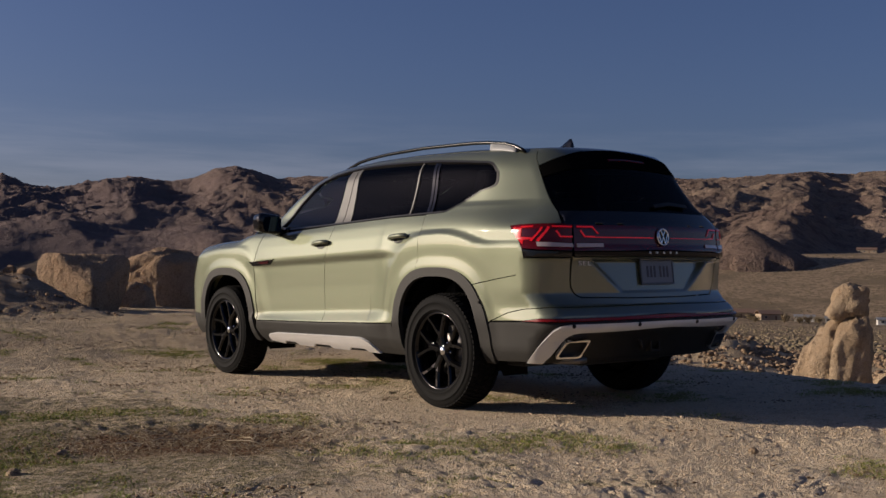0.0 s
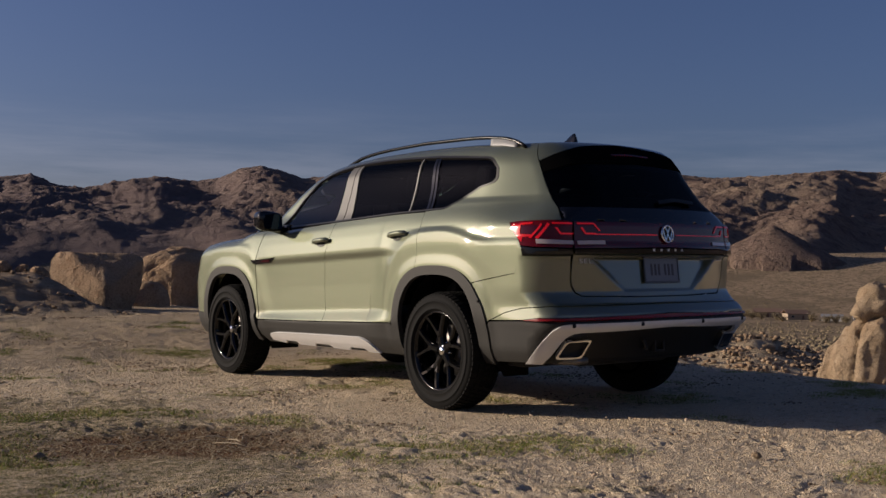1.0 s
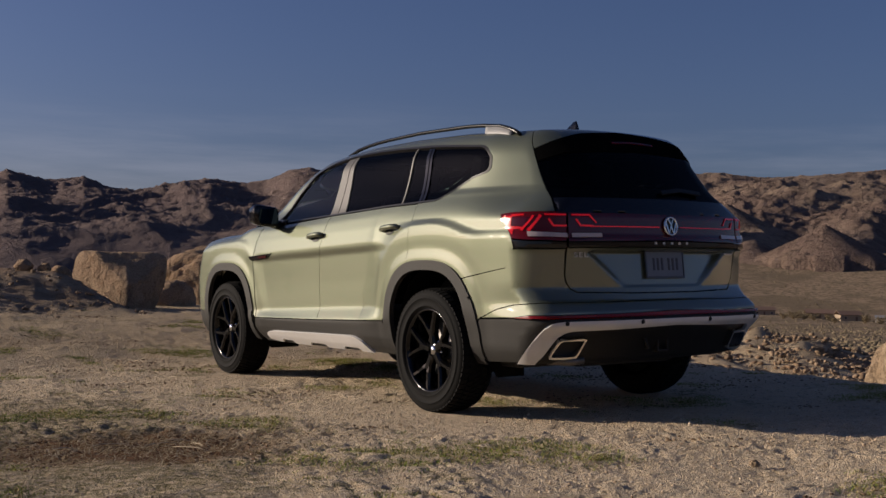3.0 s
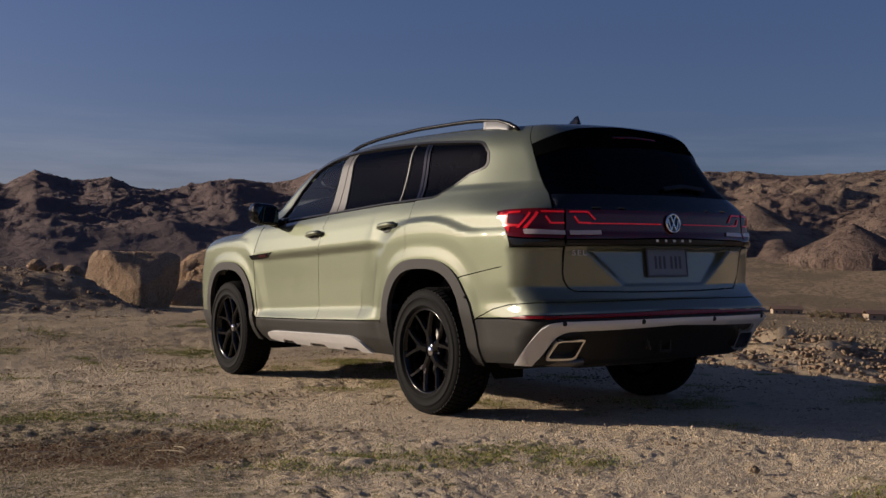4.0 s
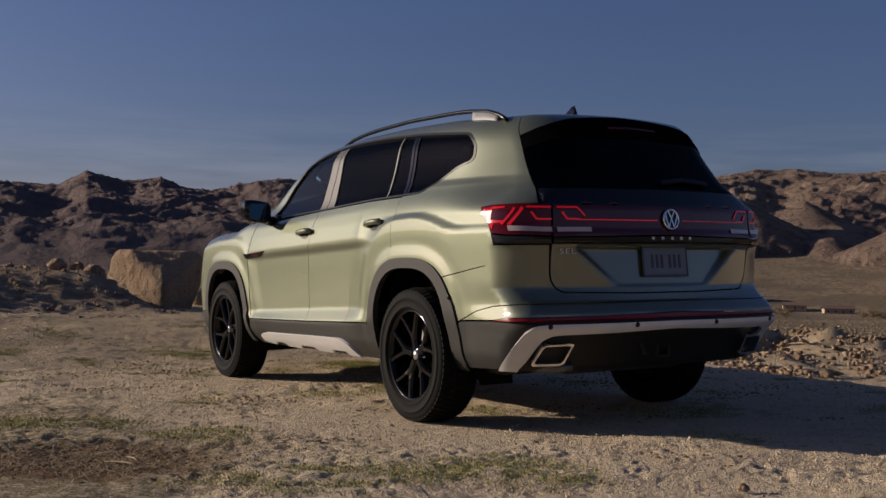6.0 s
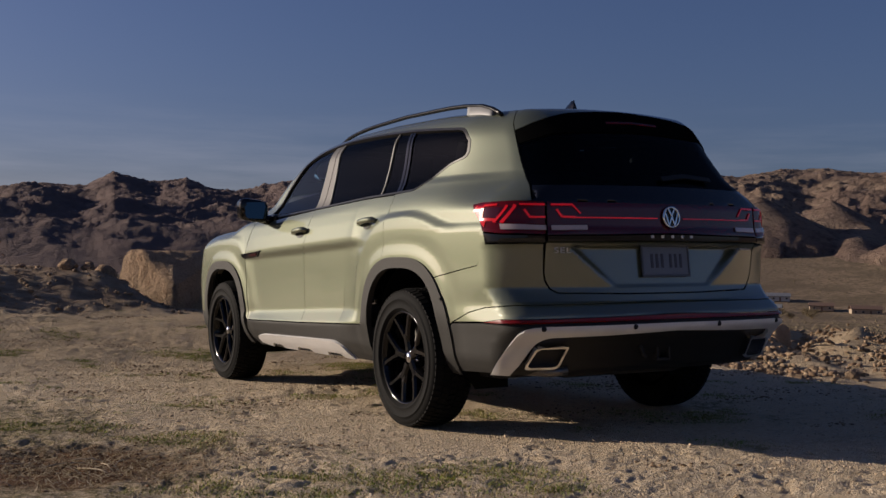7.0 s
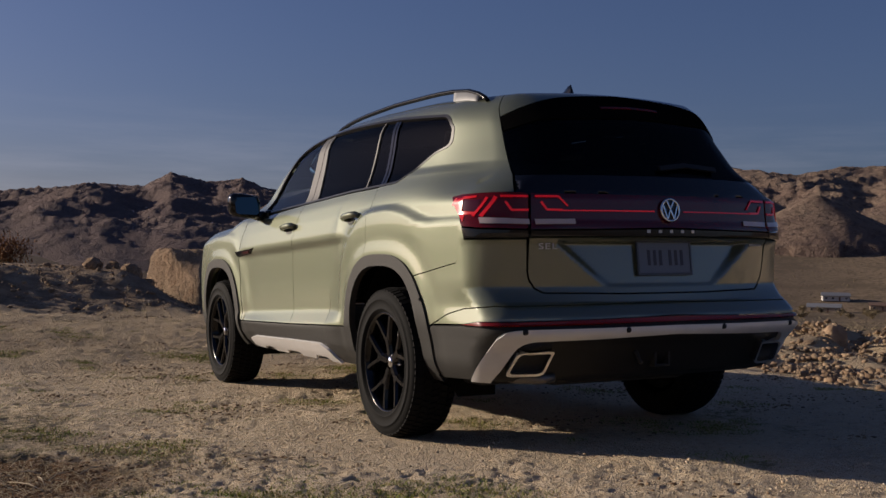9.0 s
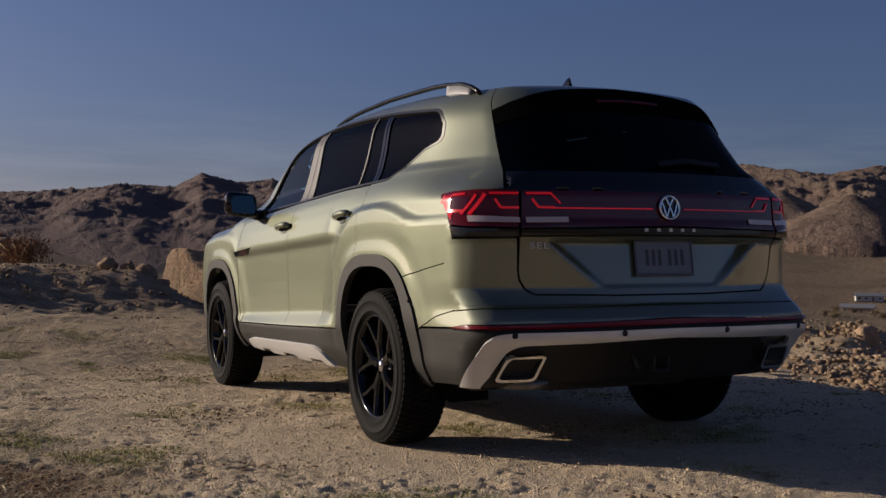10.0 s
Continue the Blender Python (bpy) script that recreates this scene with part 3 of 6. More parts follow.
# tail: light band, black strip, gate, glass, spoiler
lamp_out = [(-0.575, 1.189), (-0.628, 1.197), (-0.735, 1.200), (-0.832, 1.198), (-0.832, 1.034), (-0.700, 1.040), (-0.639, 1.050), (-0.629, 1.085), (-0.594, 1.150)]
tail_light = both("tail_light", rounded([(*p, 0.012) for p in lamp_out]), RED_LENS, CAR, "red tail light", step=0.015, lift=0.006, depth=0.03)
both("lamp_base", [(-0.640, 1.046), (-0.649, 0.995), (-0.832, 0.998), (-0.832, 1.030), (-0.700, 1.037)], GLOSS_BLACK, CAR, step=0.015, lift=0.006, depth=0.03)
gate = whole("tailgate", [(MID, 0.998), (-0.834, 0.995), (-0.830, 0.85), (-0.834, 0.812), (-0.850, 0.772), (-0.876, 0.751), (-1.167, 0.744), (MID, 0.744)], PAINT, CAR, step=0.014, gap=0.0008, rows=(0.77, 0.78, 0.79, 0.972, 0.982, 0.99), depth=0.03)
band = whole("light_band", [(MID, 1.193), (-0.836, 1.196), (-0.836, 1.032), (MID, 1.041)], RED_BAND, gate, "dark red light band", step=0.02, lift=0.005, depth=0.03)
whole("black_strip", [(MID, 1.038), (-0.836, 1.029), (-0.836, 1.001), (MID, 1.003)], GLOSS_BLACK, gate, step=0.02, lift=0.008, depth=0.03)
whole("gate_panel", [(MID, 1.2875), (-0.793, 1.2845), (-0.797, 1.196), (-0.83, 1.192), (MID, 1.189)], GLOSS_BLACK, gate, step=0.02, gap=0.0, lift=-0.003, depth=0.03)
whole("rear_window", [(MID, 1.560), (-0.900, 1.548), (-0.722, 1.505), (-0.746, 1.430), (-0.791, 1.2855), (MID, 1.2885)], GLASS_DARK, gate, "black tinted rear window", step=0.03, gap=0.0, lift=-0.002)
whole("spoiler_face", [(MID, 1.735), (-1.081, 1.702), (-0.809, 1.632), (-0.692, 1.590), (-0.726, 1.508), (-0.900, 1.551), (MID, 1.563)], SPOILER_BLACK, gate, step=0.02, lift=0.004, depth=0.04)
whole("brake_light", [(MID, 1.628), (-1.25, 1.622), (-1.25, 1.606), (MID, 1.612)], RED_LENS, gate, "dark red centre brake light", step=0.02, lift=0.008)
whole("spoiler", [(MID, 1.80), (-0.660, 1.80), (-0.672, 1.65), (-0.690, 1.594), (-0.809, 1.636), (-1.081, 1.706), (MID, 1.739)], PAINT, gate, step=0.022, depth=0.03)
whole("reflector_strip", [(MID, 0.640), (-0.707, 0.622), (-0.640, 0.604), (-0.742, 0.602), (MID, 0.608)], REFLECTOR, CAR, "long dark red reflector", step=0.02, lift=0.014)
bar = rounded([(MID, 0.597), (-0.815, 0.592, 0.03), (-0.775, 0.584, 0.03), (-0.752, 0.556), (-0.655, 0.352), (-0.722, 0.352), (-0.750, 0.400), (-0.802, 0.520, 0.02), (-0.832, 0.543, 0.02), (MID, 0.562)])
bar_i = [i for i, p in enumerate(bar) if abs(p[0] - MID) < 1e-6]
whole("bumper_guard", np.roll(bar, -bar_i[0], 0), SILVER, CAR, "satin silver bumper guard", step=0.018, lift=0.014, depth=0.03)
# roof, windscreen, bonnet
edge_u = np.concatenate([np.linspace(1.5, -0.40, 20), np.linspace(-0.46, MID, 24)])
e3 = skin(edge_u, np.full(len(edge_u), 1.80))
roof_half = [(0.0, 1.52), (float(e3[0, 0]), 1.50)] + [(float(a), float(b)) for a, b, _ in e3]
roof_full = np.array(roof_half + [(-a, b) for a, b in roof_half[::-1][1:-1]])
part("roof", sheet(roof_full, on_top, step=0.05), PAINT, CAR)
ws3 = skin(np.array([1.64, 1.82, 2.02, 2.26, 2.52]), np.array([1.79, 1.69, 1.585, 1.44, 1.25]))
ws_half = [(0.0, 1.53), (float(e3[0, 0]), 1.515)] + [(float(a), float(b)) for a, b, _ in ws3] + [(-0.80, 2.62), (0.0, 2.80)]
part("windscreen", sheet(np.array(ws_half + [(-a, b) for a, b in ws_half[::-1][1:-1]]), on_top, step=0.05), GLASS_FRONT, CAR, "clear windscreen glass")
b3 = skin(np.array([2.55, 2.9, 3.3, 3.72, 3.80]), np.array([1.20, 1.165, 1.125, 1.06, 0.955]))
bn_half = [(0.0, 2.81), (-0.80, 2.63)] + [(float(a), float(b)) for a, b, _ in b3] + [(-0.6, 3.93), (0.0, 3.955)]
part("bonnet", sheet(np.array(bn_half + [(-a, b) for a, b in bn_half[::-1][1:-1]]), on_top, step=0.05), PAINT, CAR)

# side glass, pillars and trims
GL_FRONT = [(2.15, 1.262), (1.97, 1.240), (1.375, 1.262), (1.315, 1.630), (1.42, 1.632), (1.60, 1.602), (1.76, 1.553), (1.95, 1.437), (2.12, 1.300)]
GL_REAR = [(1.150, 1.274), (0.450, 1.298), (0.434, 1.640), (1.165, 1.652)]
GL_FIX = [(0.424, 1.300), (0.256, 1.306), (0.290, 1.636), (0.408, 1.642)]
GL_QUART = [(0.182, 1.310), (0.030, 1.313, 0.02), (-0.225, 1.440), (-0.338, 1.468, 0.03), (-0.330, 1.548), (-0.268, 1.612, 0.04), (0.222, 1.636)]
trim_in = rounded([(2.19, 1.243, 0.02), (1.97, 1.236), (1.287, 1.262), (0.6, 1.295), (0.03, 1.310, 0.04), (-0.223, 1.437), (-0.345, 1.470, 0.04), (-0.335, 1.550), (-0.272, 1.616, 0.05), (0.254, 1.645), (0.9, 1.660), (1.25, 1.656), (1.505, 1.626), (1.74, 1.565), (1.955, 1.440), (2.14, 1.305)])
both("window_trim", list(map(tuple, rounded(DLO))) + [tuple(rounded(DLO)[0])] + [tuple(trim_in[0])] + list(map(tuple, trim_in[::-1])), TRIM, CAR, "dark window surround trim", step=0.03, gap=0.0004, lift=0.002, depth=0.03)
both("window_glass", GL_FRONT, GLASS_FRONT, front_door, "clear front door window", step=0.04, lift=-0.010)
both("window_glass", GL_REAR, GLASS_DARK, rear_door, "dark tinted rear door window", step=0.04, lift=-0.010)
both("window_glass", GL_FIX, GLASS_DARK, rear_door, "dark tinted fixed pane", step=0.04, lift=-0.010)
both("window_glass", rounded(GL_QUART), GLASS_DARK, CAR, "dark tinted quarter window", step=0.04, lift=-0.010)
both("door_pillar", [(1.372, 1.256), (1.262, 1.262), (1.216, 1.648), (1.310, 1.646)], PILLAR, front_door, step=0.03, lift=-0.004)
both("door_pillar", [(1.257, 1.262), (1.153, 1.266), (1.168, 1.654), (1.211, 1.650)], PILLAR, rear_door, step=0.03, lift=-0.004)
both("pane_divider", [(0.446, 1.292), (0.428, 1.293), (0.412, 1.648), (0.430, 1.648)], PILLAR, rear_door, step=0.03, lift=-0.003)
both("door_pillar", [(0.252, 1.298), (0.222, 1.299), (0.256, 1.642), (0.286, 1.642)], GLOSS_BLACK, rear_door, step=0.03, lift=-0.004)
both("door_pillar", [(0.215, 1.299), (0.186, 1.300), (0.226, 1.640), (0.249, 1.642)], GLOSS_BLACK, CAR, step=0.03, lift=-0.004)


def box(name, lo, hi, material, parent, bevel=0.0, label="", m=None, seg=2):
    bm = bmesh.new()
    bmesh.ops.create_cube(bm, size=1)
    lo, hi = np.minimum(lo, hi), np.maximum(lo, hi)
    for v in bm.verts:
        v.co = Vector([a + (c + 0.5) * (b - a) for a, b, c in zip(lo, hi, v.co)])
    if bevel:
        bmesh.ops.bevel(bm, geom=list(bm.edges), offset=bevel, segments=seg, affect="EDGES", profile=0.6)
    if m is not None:
        bm.transform(m)
    for f in bm.faces:
        f.smooth = False
    return part(name, bm, material, parent, label)


def lathe(profile, n=64, axis="X"):
    """A ring swept round an axis from (radius, along) pairs."""
    bm = bmesh.new()
    rows = []
    for r, a in profile:
        rows.append([bm.verts.new((a, r * math.cos(t), r * math.sin(t))) for t in (2 * math.pi * i / n for i in range(n))])
    for p, q in zip(rows, rows[1:]):
        for i in range(n):
            f = bm.faces.new((p[i], p[(i + 1) % n], q[(i + 1) % n], q[i]))
            f.smooth = True
    bmesh.ops.recalc_face_normals(bm, faces=bm.faces)
    return bm


def tube(points, radius, n=10, closed=False):
    """A round bar along points; radius may be one number or one for each point."""
    bm = bmesh.new()
    pts = [Vector(p) for p in points]
    rad = radius if isinstance(radius, (list, tuple)) else [radius] * len(pts)
    rows = []
    side = None
    for i, p in enumerate(pts):
        t = (pts[min(i + 1, len(pts) - 1)] - pts[max(i - 1, 0)]).normalized()
        if side is None:
            side = t.orthogonal().normalized()
        side = (side - t * side.dot(t)).normalized()
        up_ = t.cross(side)
        rows.append([bm.verts.new(p + (side * math.cos(a) + up_ * math.sin(a)) * rad[i]) for a in (2 * math.pi * j / n for j in range(n))])
    for p, q in zip(rows, rows[1:]):
        for j in range(n):
            bm.faces.new((p[j], p[(j + 1) % n], q[(j + 1) % n], q[j])).smooth = True
    bm.faces.new(rows[0][::-1])
    bm.faces.new(rows[-1])
    return bm


# ---- wheels ----
def make_wheel():
    w = empty("wheel")
    R, W = TYRE_R, 0.128
    prof = [(0.250, -0.100), (0.256, -0.112), (0.270, -0.120), (0.273, -0.126), (0.277, -0.126), (0.280, -0.123), (0.300, -0.1275), (0.318, -0.1275), (0.320, -0.131), (0.324, -0.131), (0.326, -0.1265), (0.340, -0.125), (0.358, -0.117), (0.370, -0.104), (0.3735, -0.060), (0.374, 0.0), (0.3735, 0.060), (0.370, 0.104), (0.358, 0.117), (0.335, 0.125), (0.300, 0.127), (0.272, 0.121), (0.256, 0.112), (0.250, 0.100)]
    tyre = part("tyre", lathe(prof, 96), RUBBER, w, "black all-terrain tyre")
    # tread blocks: two shoulder rows and three inner rows
    bm = bmesh.new()
    n = 66
    for row, (a0, a1, wid, skew) in enumerate(((-0.113, -0.072, 0.029, 0.0), (-0.064, -0.026, 0.026, 0.35), (-0.019, 0.019, 0.026, -0.35), (0.026, 0.064, 0.026, 0.35), (0.072, 0.113, 0.029, 0.0))):
        for i in range(n):
            t0 = 2 * math.pi * (i + 0.37 * row) / n
            wd = wid * (1.0 if i % 2 else 0.86)
            vs = []
            for r in (0.368, R):
                for a, sk in ((a0, -skew), (a1, skew)):
                    rr = r - (0.012 if abs(a) > 0.1 else 0)
                    sh = 0.94 if r == R else 1.0
                    for sgn in (-1, 1):
                        t = t0 + (sgn * wd / 2 * sh + sk * 0.012) / R
                        vs.append(bm.verts.new((a, rr * math.cos(t), rr * math.sin(t))))
            for q in ((0, 1, 3, 2), (4, 6, 7, 5), (0, 4, 5, 1), (2, 3, 7, 6), (0, 2, 6, 4), (1, 5, 7, 3)):
                bm.faces.new([vs[j] for j in q])
    bmesh.ops.recalc_face_normals(bm, faces=bm.faces)
    part("tread", bm, RUBBER, tyre)
    rim = part("rim", lathe([(0.252, 0.100), (0.256, -0.098), (0.260, -0.108), (0.252, -0.113), (0.244, -0.106), (0.238, -0.088), (0.228, -0.050), (0.220, 0.060), (0.225, 0.095)], 72), RIM, w, "gloss black alloy rim")
    # five broad spokes, each forked near the rim
    bm = bmesh.new()
    for k in range(5):
        base = 2 * math.pi * k / 5
        paths = [[(0.035, 0, -0.074, 0.032), (0.085, 0, -0.078, 0.029), (0.130, 0, -0.082, 0.034)]]
        for sgn in (-1, 1):
            paths.append([(0.100, sgn * 0.008, -0.076, 0.022), (0.140, sgn * 0.026, -0.083, 0.023), (0.185, sgn * 0.054, -0.088, 0.022), (0.226, sgn * 0.084, -0.094, 0.025), (0.236, sgn * 0.092, -0.088, 0.030)])
        for path in paths:
            rings = []
            for r, off, a, wd in path:
                ring = []
                for du, da in ((-wd, 0.034), (-wd * 0.85, 0.004), (-wd * 0.45, -0.010), (wd * 0.45, -0.010), (wd * 0.85, 0.004), (wd, 0.034)):
                    q = Vector((a + da, r, off + du))
                    q.rotate(Euler((base, 0, 0)))
                    ring.append(bm.verts.new(q))
                rings.append(ring)
            for p, q in zip(rings, rings[1:]):
                for j in range(6):
                    bm.faces.new((p[j], p[(j + 1) % 6], q[(j + 1) % 6], q[j]))
    bmesh.ops.recalc_face_normals(bm, faces=bm.faces)
    part("spokes", bm, RIM, rim)
    part("hub", lathe([(0.0001, -0.078), (0.040, -0.078), (0.052, -0.070), (0.060, -0.050), (0.062, 0.0)], 32), RIM, rim)
    part("centre_cap", lathe([(0.0001, -0.086), (0.024, -0.085), (0.029, -0.079)], 24), CHROME, rim, "chrome centre cap")
    for k in range(5):
        t = 2 * math.pi * (k + 0.5) / 5
        bm = lathe([(0.0001, -0.062), (0.009, -0.060), (0.011, -0.045)], 6)
        bm.transform(Matrix.Translation((0, 0.058 * math.cos(t), 0.058 * math.sin(t))))
        part("wheel_nut", bm, CHROME, rim)
    part("wheel_back", lathe([(0.0001, 0.075), (0.222, 0.075), (0.226, 0.09)], 40), DARK, w)
    part("brake_disc", lathe([(0.06, -0.005), (0.165, -0.005), (0.165, 0.015), (0.06, 0.015)], 40), STEEL, w)
    return w


wheel = make_wheel()
spots = [(-1, 0.0, 9), (-1, WHEELBASE, 40), (1, 0.0, 70), (1, WHEELBASE, 120)]
for i, (sx, y, spin) in enumerate(spots):
    m = Matrix.Translation((sx * 0.855, y, HUB_Z + 0.003)) @ (Matrix.Rotation(math.pi, 4, "Z") if sx > 0 else Matrix()) @ Matrix.Rotation(radians(spin), 4, "X")
    if i == 0:
        wheel.parent = CAR
        wheel.matrix_basis = m
    else:
        w = copy_thing(wheel, m)
        w.parent = CAR
    # dark well round the wheel
    yc = 0.02 if y == 0 else 2.94
    bm = bmesh.new()
    arc = [(yc + (0.46 if y else 0.45) * math.cos(t), HUB_Z - 0.08 + 0.60 * math.sin(t)) for t in np.linspace(-0.1, math.pi + 0.1, 24)]
    a = [bm.verts.new((sx * (min(0.95, float(half_width(p, q))) - 0.035), p, q)) for p, q in arc]
    b = [bm.verts.new((sx * 0.56, p, q)) for p, q in arc]
    for j in range(len(arc) - 1):
        bm.faces.new((a[j], a[j + 1], b[j + 1], b[j]))
    bm.faces.new(b)
    part("wheel_well", bm, WELL, CAR)

# underbody, exhaust, tow hitch
box("underbody", (-0.74, -0.60, 0.30), (0.74, 3.6, 0.46), DARK, CAR, 0.03)
box("rear_axle", (-0.72, -0.06, 0.30), (0.72, 0.06, 0.40), DARK, CAR, 0.02)
box("exhaust_silencer", (-0.50, -0.84, 0.31), (0.30, -0.62, 0.42), DARK, CAR, 0.04)

# roof rails: a silver foot at each end and a black bar between
def rail_point(y, s, h):
    q, nr = on_top(np.array([[-s, y]]))
    return Vector((float(q[0, 0]), y, float(q[0, 2]) + h))


for sx in (-1, 1):
    ys = np.concatenate([[-0.47, -0.44, -0.38, -0.28], np.linspace(-0.1, 1.45, 12), [1.58, 1.66, 1.70]])
    hs = np.interp(ys, (-0.47, -0.42, -0.30, -0.12, 0.6, 1.3, 1.5, 1.66, 1.70), (0.004, 0.020, 0.038, 0.046, 0.048, 0.043, 0.034, 0.012, 0.002))
    pts = []
    for y, h in zip(ys, hs):
        p = rail_point(float(y), 0.615 - 0.02 * max(0, (y - 0.8)) - 0.03 * max(0.0, (y - 1.3)), float(h))
        pts.append(Vector((p.x * -sx, p.y, p.z)))
    bm = tube(pts, [0.009 if i in (0, len(pts) - 1) else 0.0125 for i in range(len(pts))], 10)
    rail = part("roof_rail", bm, RAIL, CAR, "black roof rail")
    for y0, y1 in ((-0.40, -0.14),):
        bm = bmesh.new()
        rows = []
        for y in np.linspace(y0, y1, 9):
            h = float(np.interp(y, ys, hs))
            p0 = rail_point(float(y), 0.615 - 0.02 * max(0, (y - 0.8)) - 0.03 * max(0.0, (y - 1.3)), 0.0)
            rows.append([bm.verts.new((-sx * (p0.x + dx), p0.y, p0.z + dz)) for dx, dz in ((-0.020, -0.010), (-0.014, h - 0.006), (0.014, h - 0.006), (0.020, -0.010))])
        for p, q in zip(rows, rows[1:]):
            for j in range(3):
                bm.faces.new((p[j], p[j + 1], q[j + 1], q[j])).smooth = True
        bm.faces.new(rows[0])
        bm.faces.new(rows[-1][::-1])
        bmesh.ops.recalc_face_normals(bm, faces=bm.faces)
        part("rail_foot", bm, FOOT, rail, "satin silver rail foot")

# shark-fin aerial
q, nr = on_top(np.array([[0.0, -0.30]]))
z0 = float(q[0, 2])
bm = bmesh.new()
rows = []
for y, h, w in ((-0.292, 0.0, 0.012), (-0.290, 0.060, 0.012), (-0.276, 0.088, 0.010), (-0.248, 0.084, 0.014), (-0.19, 0.050, 0.024), (-0.13, 0.022, 0.026), (-0.07, 0.0, 0.008)):
    rows.append([bm.verts.new((-w - 0.012, y, z0 - 0.004)), bm.verts.new((-w * 0.6, y, z0 + h * 0.7)), bm.verts.new((0, y, z0 + h)), bm.verts.new((w * 0.6, y, z0 + h * 0.7)), bm.verts.new((w + 0.012, y, z0 - 0.004))])
for p, q_ in zip(rows, rows[1:]):
    for j in range(4):
        bm.faces.new((p[j], p[j + 1], q_[j + 1], q_[j])).smooth = True
bm.faces.new(rows[0])
bmesh.ops.recalc_face_normals(bm, faces=bm.faces)
part("aerial_fin", bm, GLOSS_BLACK, CAR, "black shark-fin aerial")

# door mirrors
for sx in (-1, 1):
    mir = empty("door_mirror")
    mir.parent = CAR
    tagged(mir, "gloss black door mirror")
    bm = bmesh.new()
    bmesh.ops.create_cube(bm, size=1)
    bmesh.ops.subdivide_edges(bm, edges=bm.edges, cuts=5, use_grid_fill=True)
    for v in bm.verts:
        c = v.co * 2
        sup = (abs(c.x) ** 5 + abs(c.y) ** 5 + abs(c.z) ** 5) ** (1 / 5)
        c = c / max(sup, 1e-6)
        front = 0.5 + 0.5 * c.y
        v.co = Vector((sx * (1.065 + 0.112 * c.x * (1 - 0.25 * front)), 2.10 + 0.085 * c.y + 0.03 * sx * 0, 1.270 + 0.085 * c.z * (1 - 0.28 * front) + 0.012 * c.x))
    for f in bm.faces:
        f.smooth = True
    bmesh.ops.recalc_face_normals(bm, faces=bm.faces)
    part("housing", bm, GLOSS_BLACK, mir)
    bm = bmesh.new()
    ring = rounded([(-0.100, -0.064, 0.03), (0.092, -0.060, 0.03), (0.100, 0.060, 0.03), (-0.080, 0.066, 0.03)])
    vs = [bm.verts.new((sx * (1.062 + a * 0.80), 2.0090 + a * 0.10 + b * 0.06, 1.268 + b * 0.92)) for a, b in ring]
    f = bm.faces.new(vs)
    back_f = bmesh.ops.extrude_face_region(bm, geom=[f])
    for g in back_f["geom"]:
        if isinstance(g, bmesh.types.BMVert):
            g.co.y -= 0.003
    bmesh.ops.recalc_face_normals(bm, faces=bm.faces)
    part("mirror_glass", bm, MIRROR, mir, "mirror glass")
    part("mirror_arm", tube([(sx * 0.88, 2.10, 1.205), (sx * 0.95, 2.10, 1.205), (sx * 1.03, 2.10, 1.225)], [0.045, 0.034, 0.030], 10), GLOSS_BLACK, mir)
    box("mirror_foot", (sx * 0.86, 2.02, 1.165), (sx * 0.925, 2.20, 1.245), GLOSS_BLACK, mir, 0.02)

# door handles, with a black disc on the skin as the shade under each
for sx in (-1, 1):
    for y, z, owner in ((1.44, 1.100, front_door), (0.46, 1.130, rear_door)):
        p = skin(np.array([y]), np.array([z]))[0]
        n0 = normal_at(p[None])[0]
        base = Vector((float(p[0]), y, z))
        out = Vector([float(c) for c in n0])
        door = owner[0 if sx < 0 else 1]
        bm = tube([base + out * o + Vector((0, dy, dz)) for dy, dz, o in ((-0.105, 0.012, 0.000), (-0.095, 0.013, 0.022), (-0.05, 0.010, 0.032), (0.0, 0.006, 0.034), (0.05, 0.002, 0.032), (0.085, -0.002, 0.020), (0.095, -0.003, 0.0))], [0.013, 0.018, 0.0175, 0.0175, 0.0175, 0.016, 0.012], 12)
        shade_disc = bmesh.new()
        ctr = shade_disc.verts.new(base + out * 0.0015 + Vector((0, 0, -0.012)))
        ring = []
        angs = np.linspace(0, 2 * math.pi, 25)[:-1]
        for pp in skin(y + 0.055 * np.cos(angs), z - 0.016 + 0.019 * np.sin(angs)):
            ring.append(shade_disc.verts.new(Vector([float(c) for c in pp]) + out * 0.0025))
        for a, b in zip(ring, ring[1:] + ring[:1]):
            shade_disc.faces.new((ctr, a, b)).smooth = True
        bmesh.ops.recalc_face_normals(shade_disc, faces=shade_disc.faces)
        if sx > 0:
            for m_ in (bm, shade_disc):
                m_.transform(Matrix.Diagonal((-1, 1, 1, 1)))
                bmesh.ops.reverse_faces(m_, faces=m_.faces)
        part("door_handle", bm, PAINT, door)
        part("handle_shade", shade_disc, VALANCE, door, "dark disc painted as the shade under the door handle")

# wing badges
for outline, mat, nm, lf in (([(2.515, 0.966), (2.10, 0.990), (2.185, 0.948), (2.455, 0.930)], GLOSS_BLACK, "wing_badge", 0.006), ([(2.34, 0.966), (2.19, 0.974), (2.20, 0.957), (2.33, 0.950)], RED_BAND, "badge_mark", 0.009)):
    both(nm, outline, mat, CAR, "black wing badge with a red mark" if nm == "wing_badge" else "red and grey badge mark", step=0.03, lift=lf, depth=0.02)


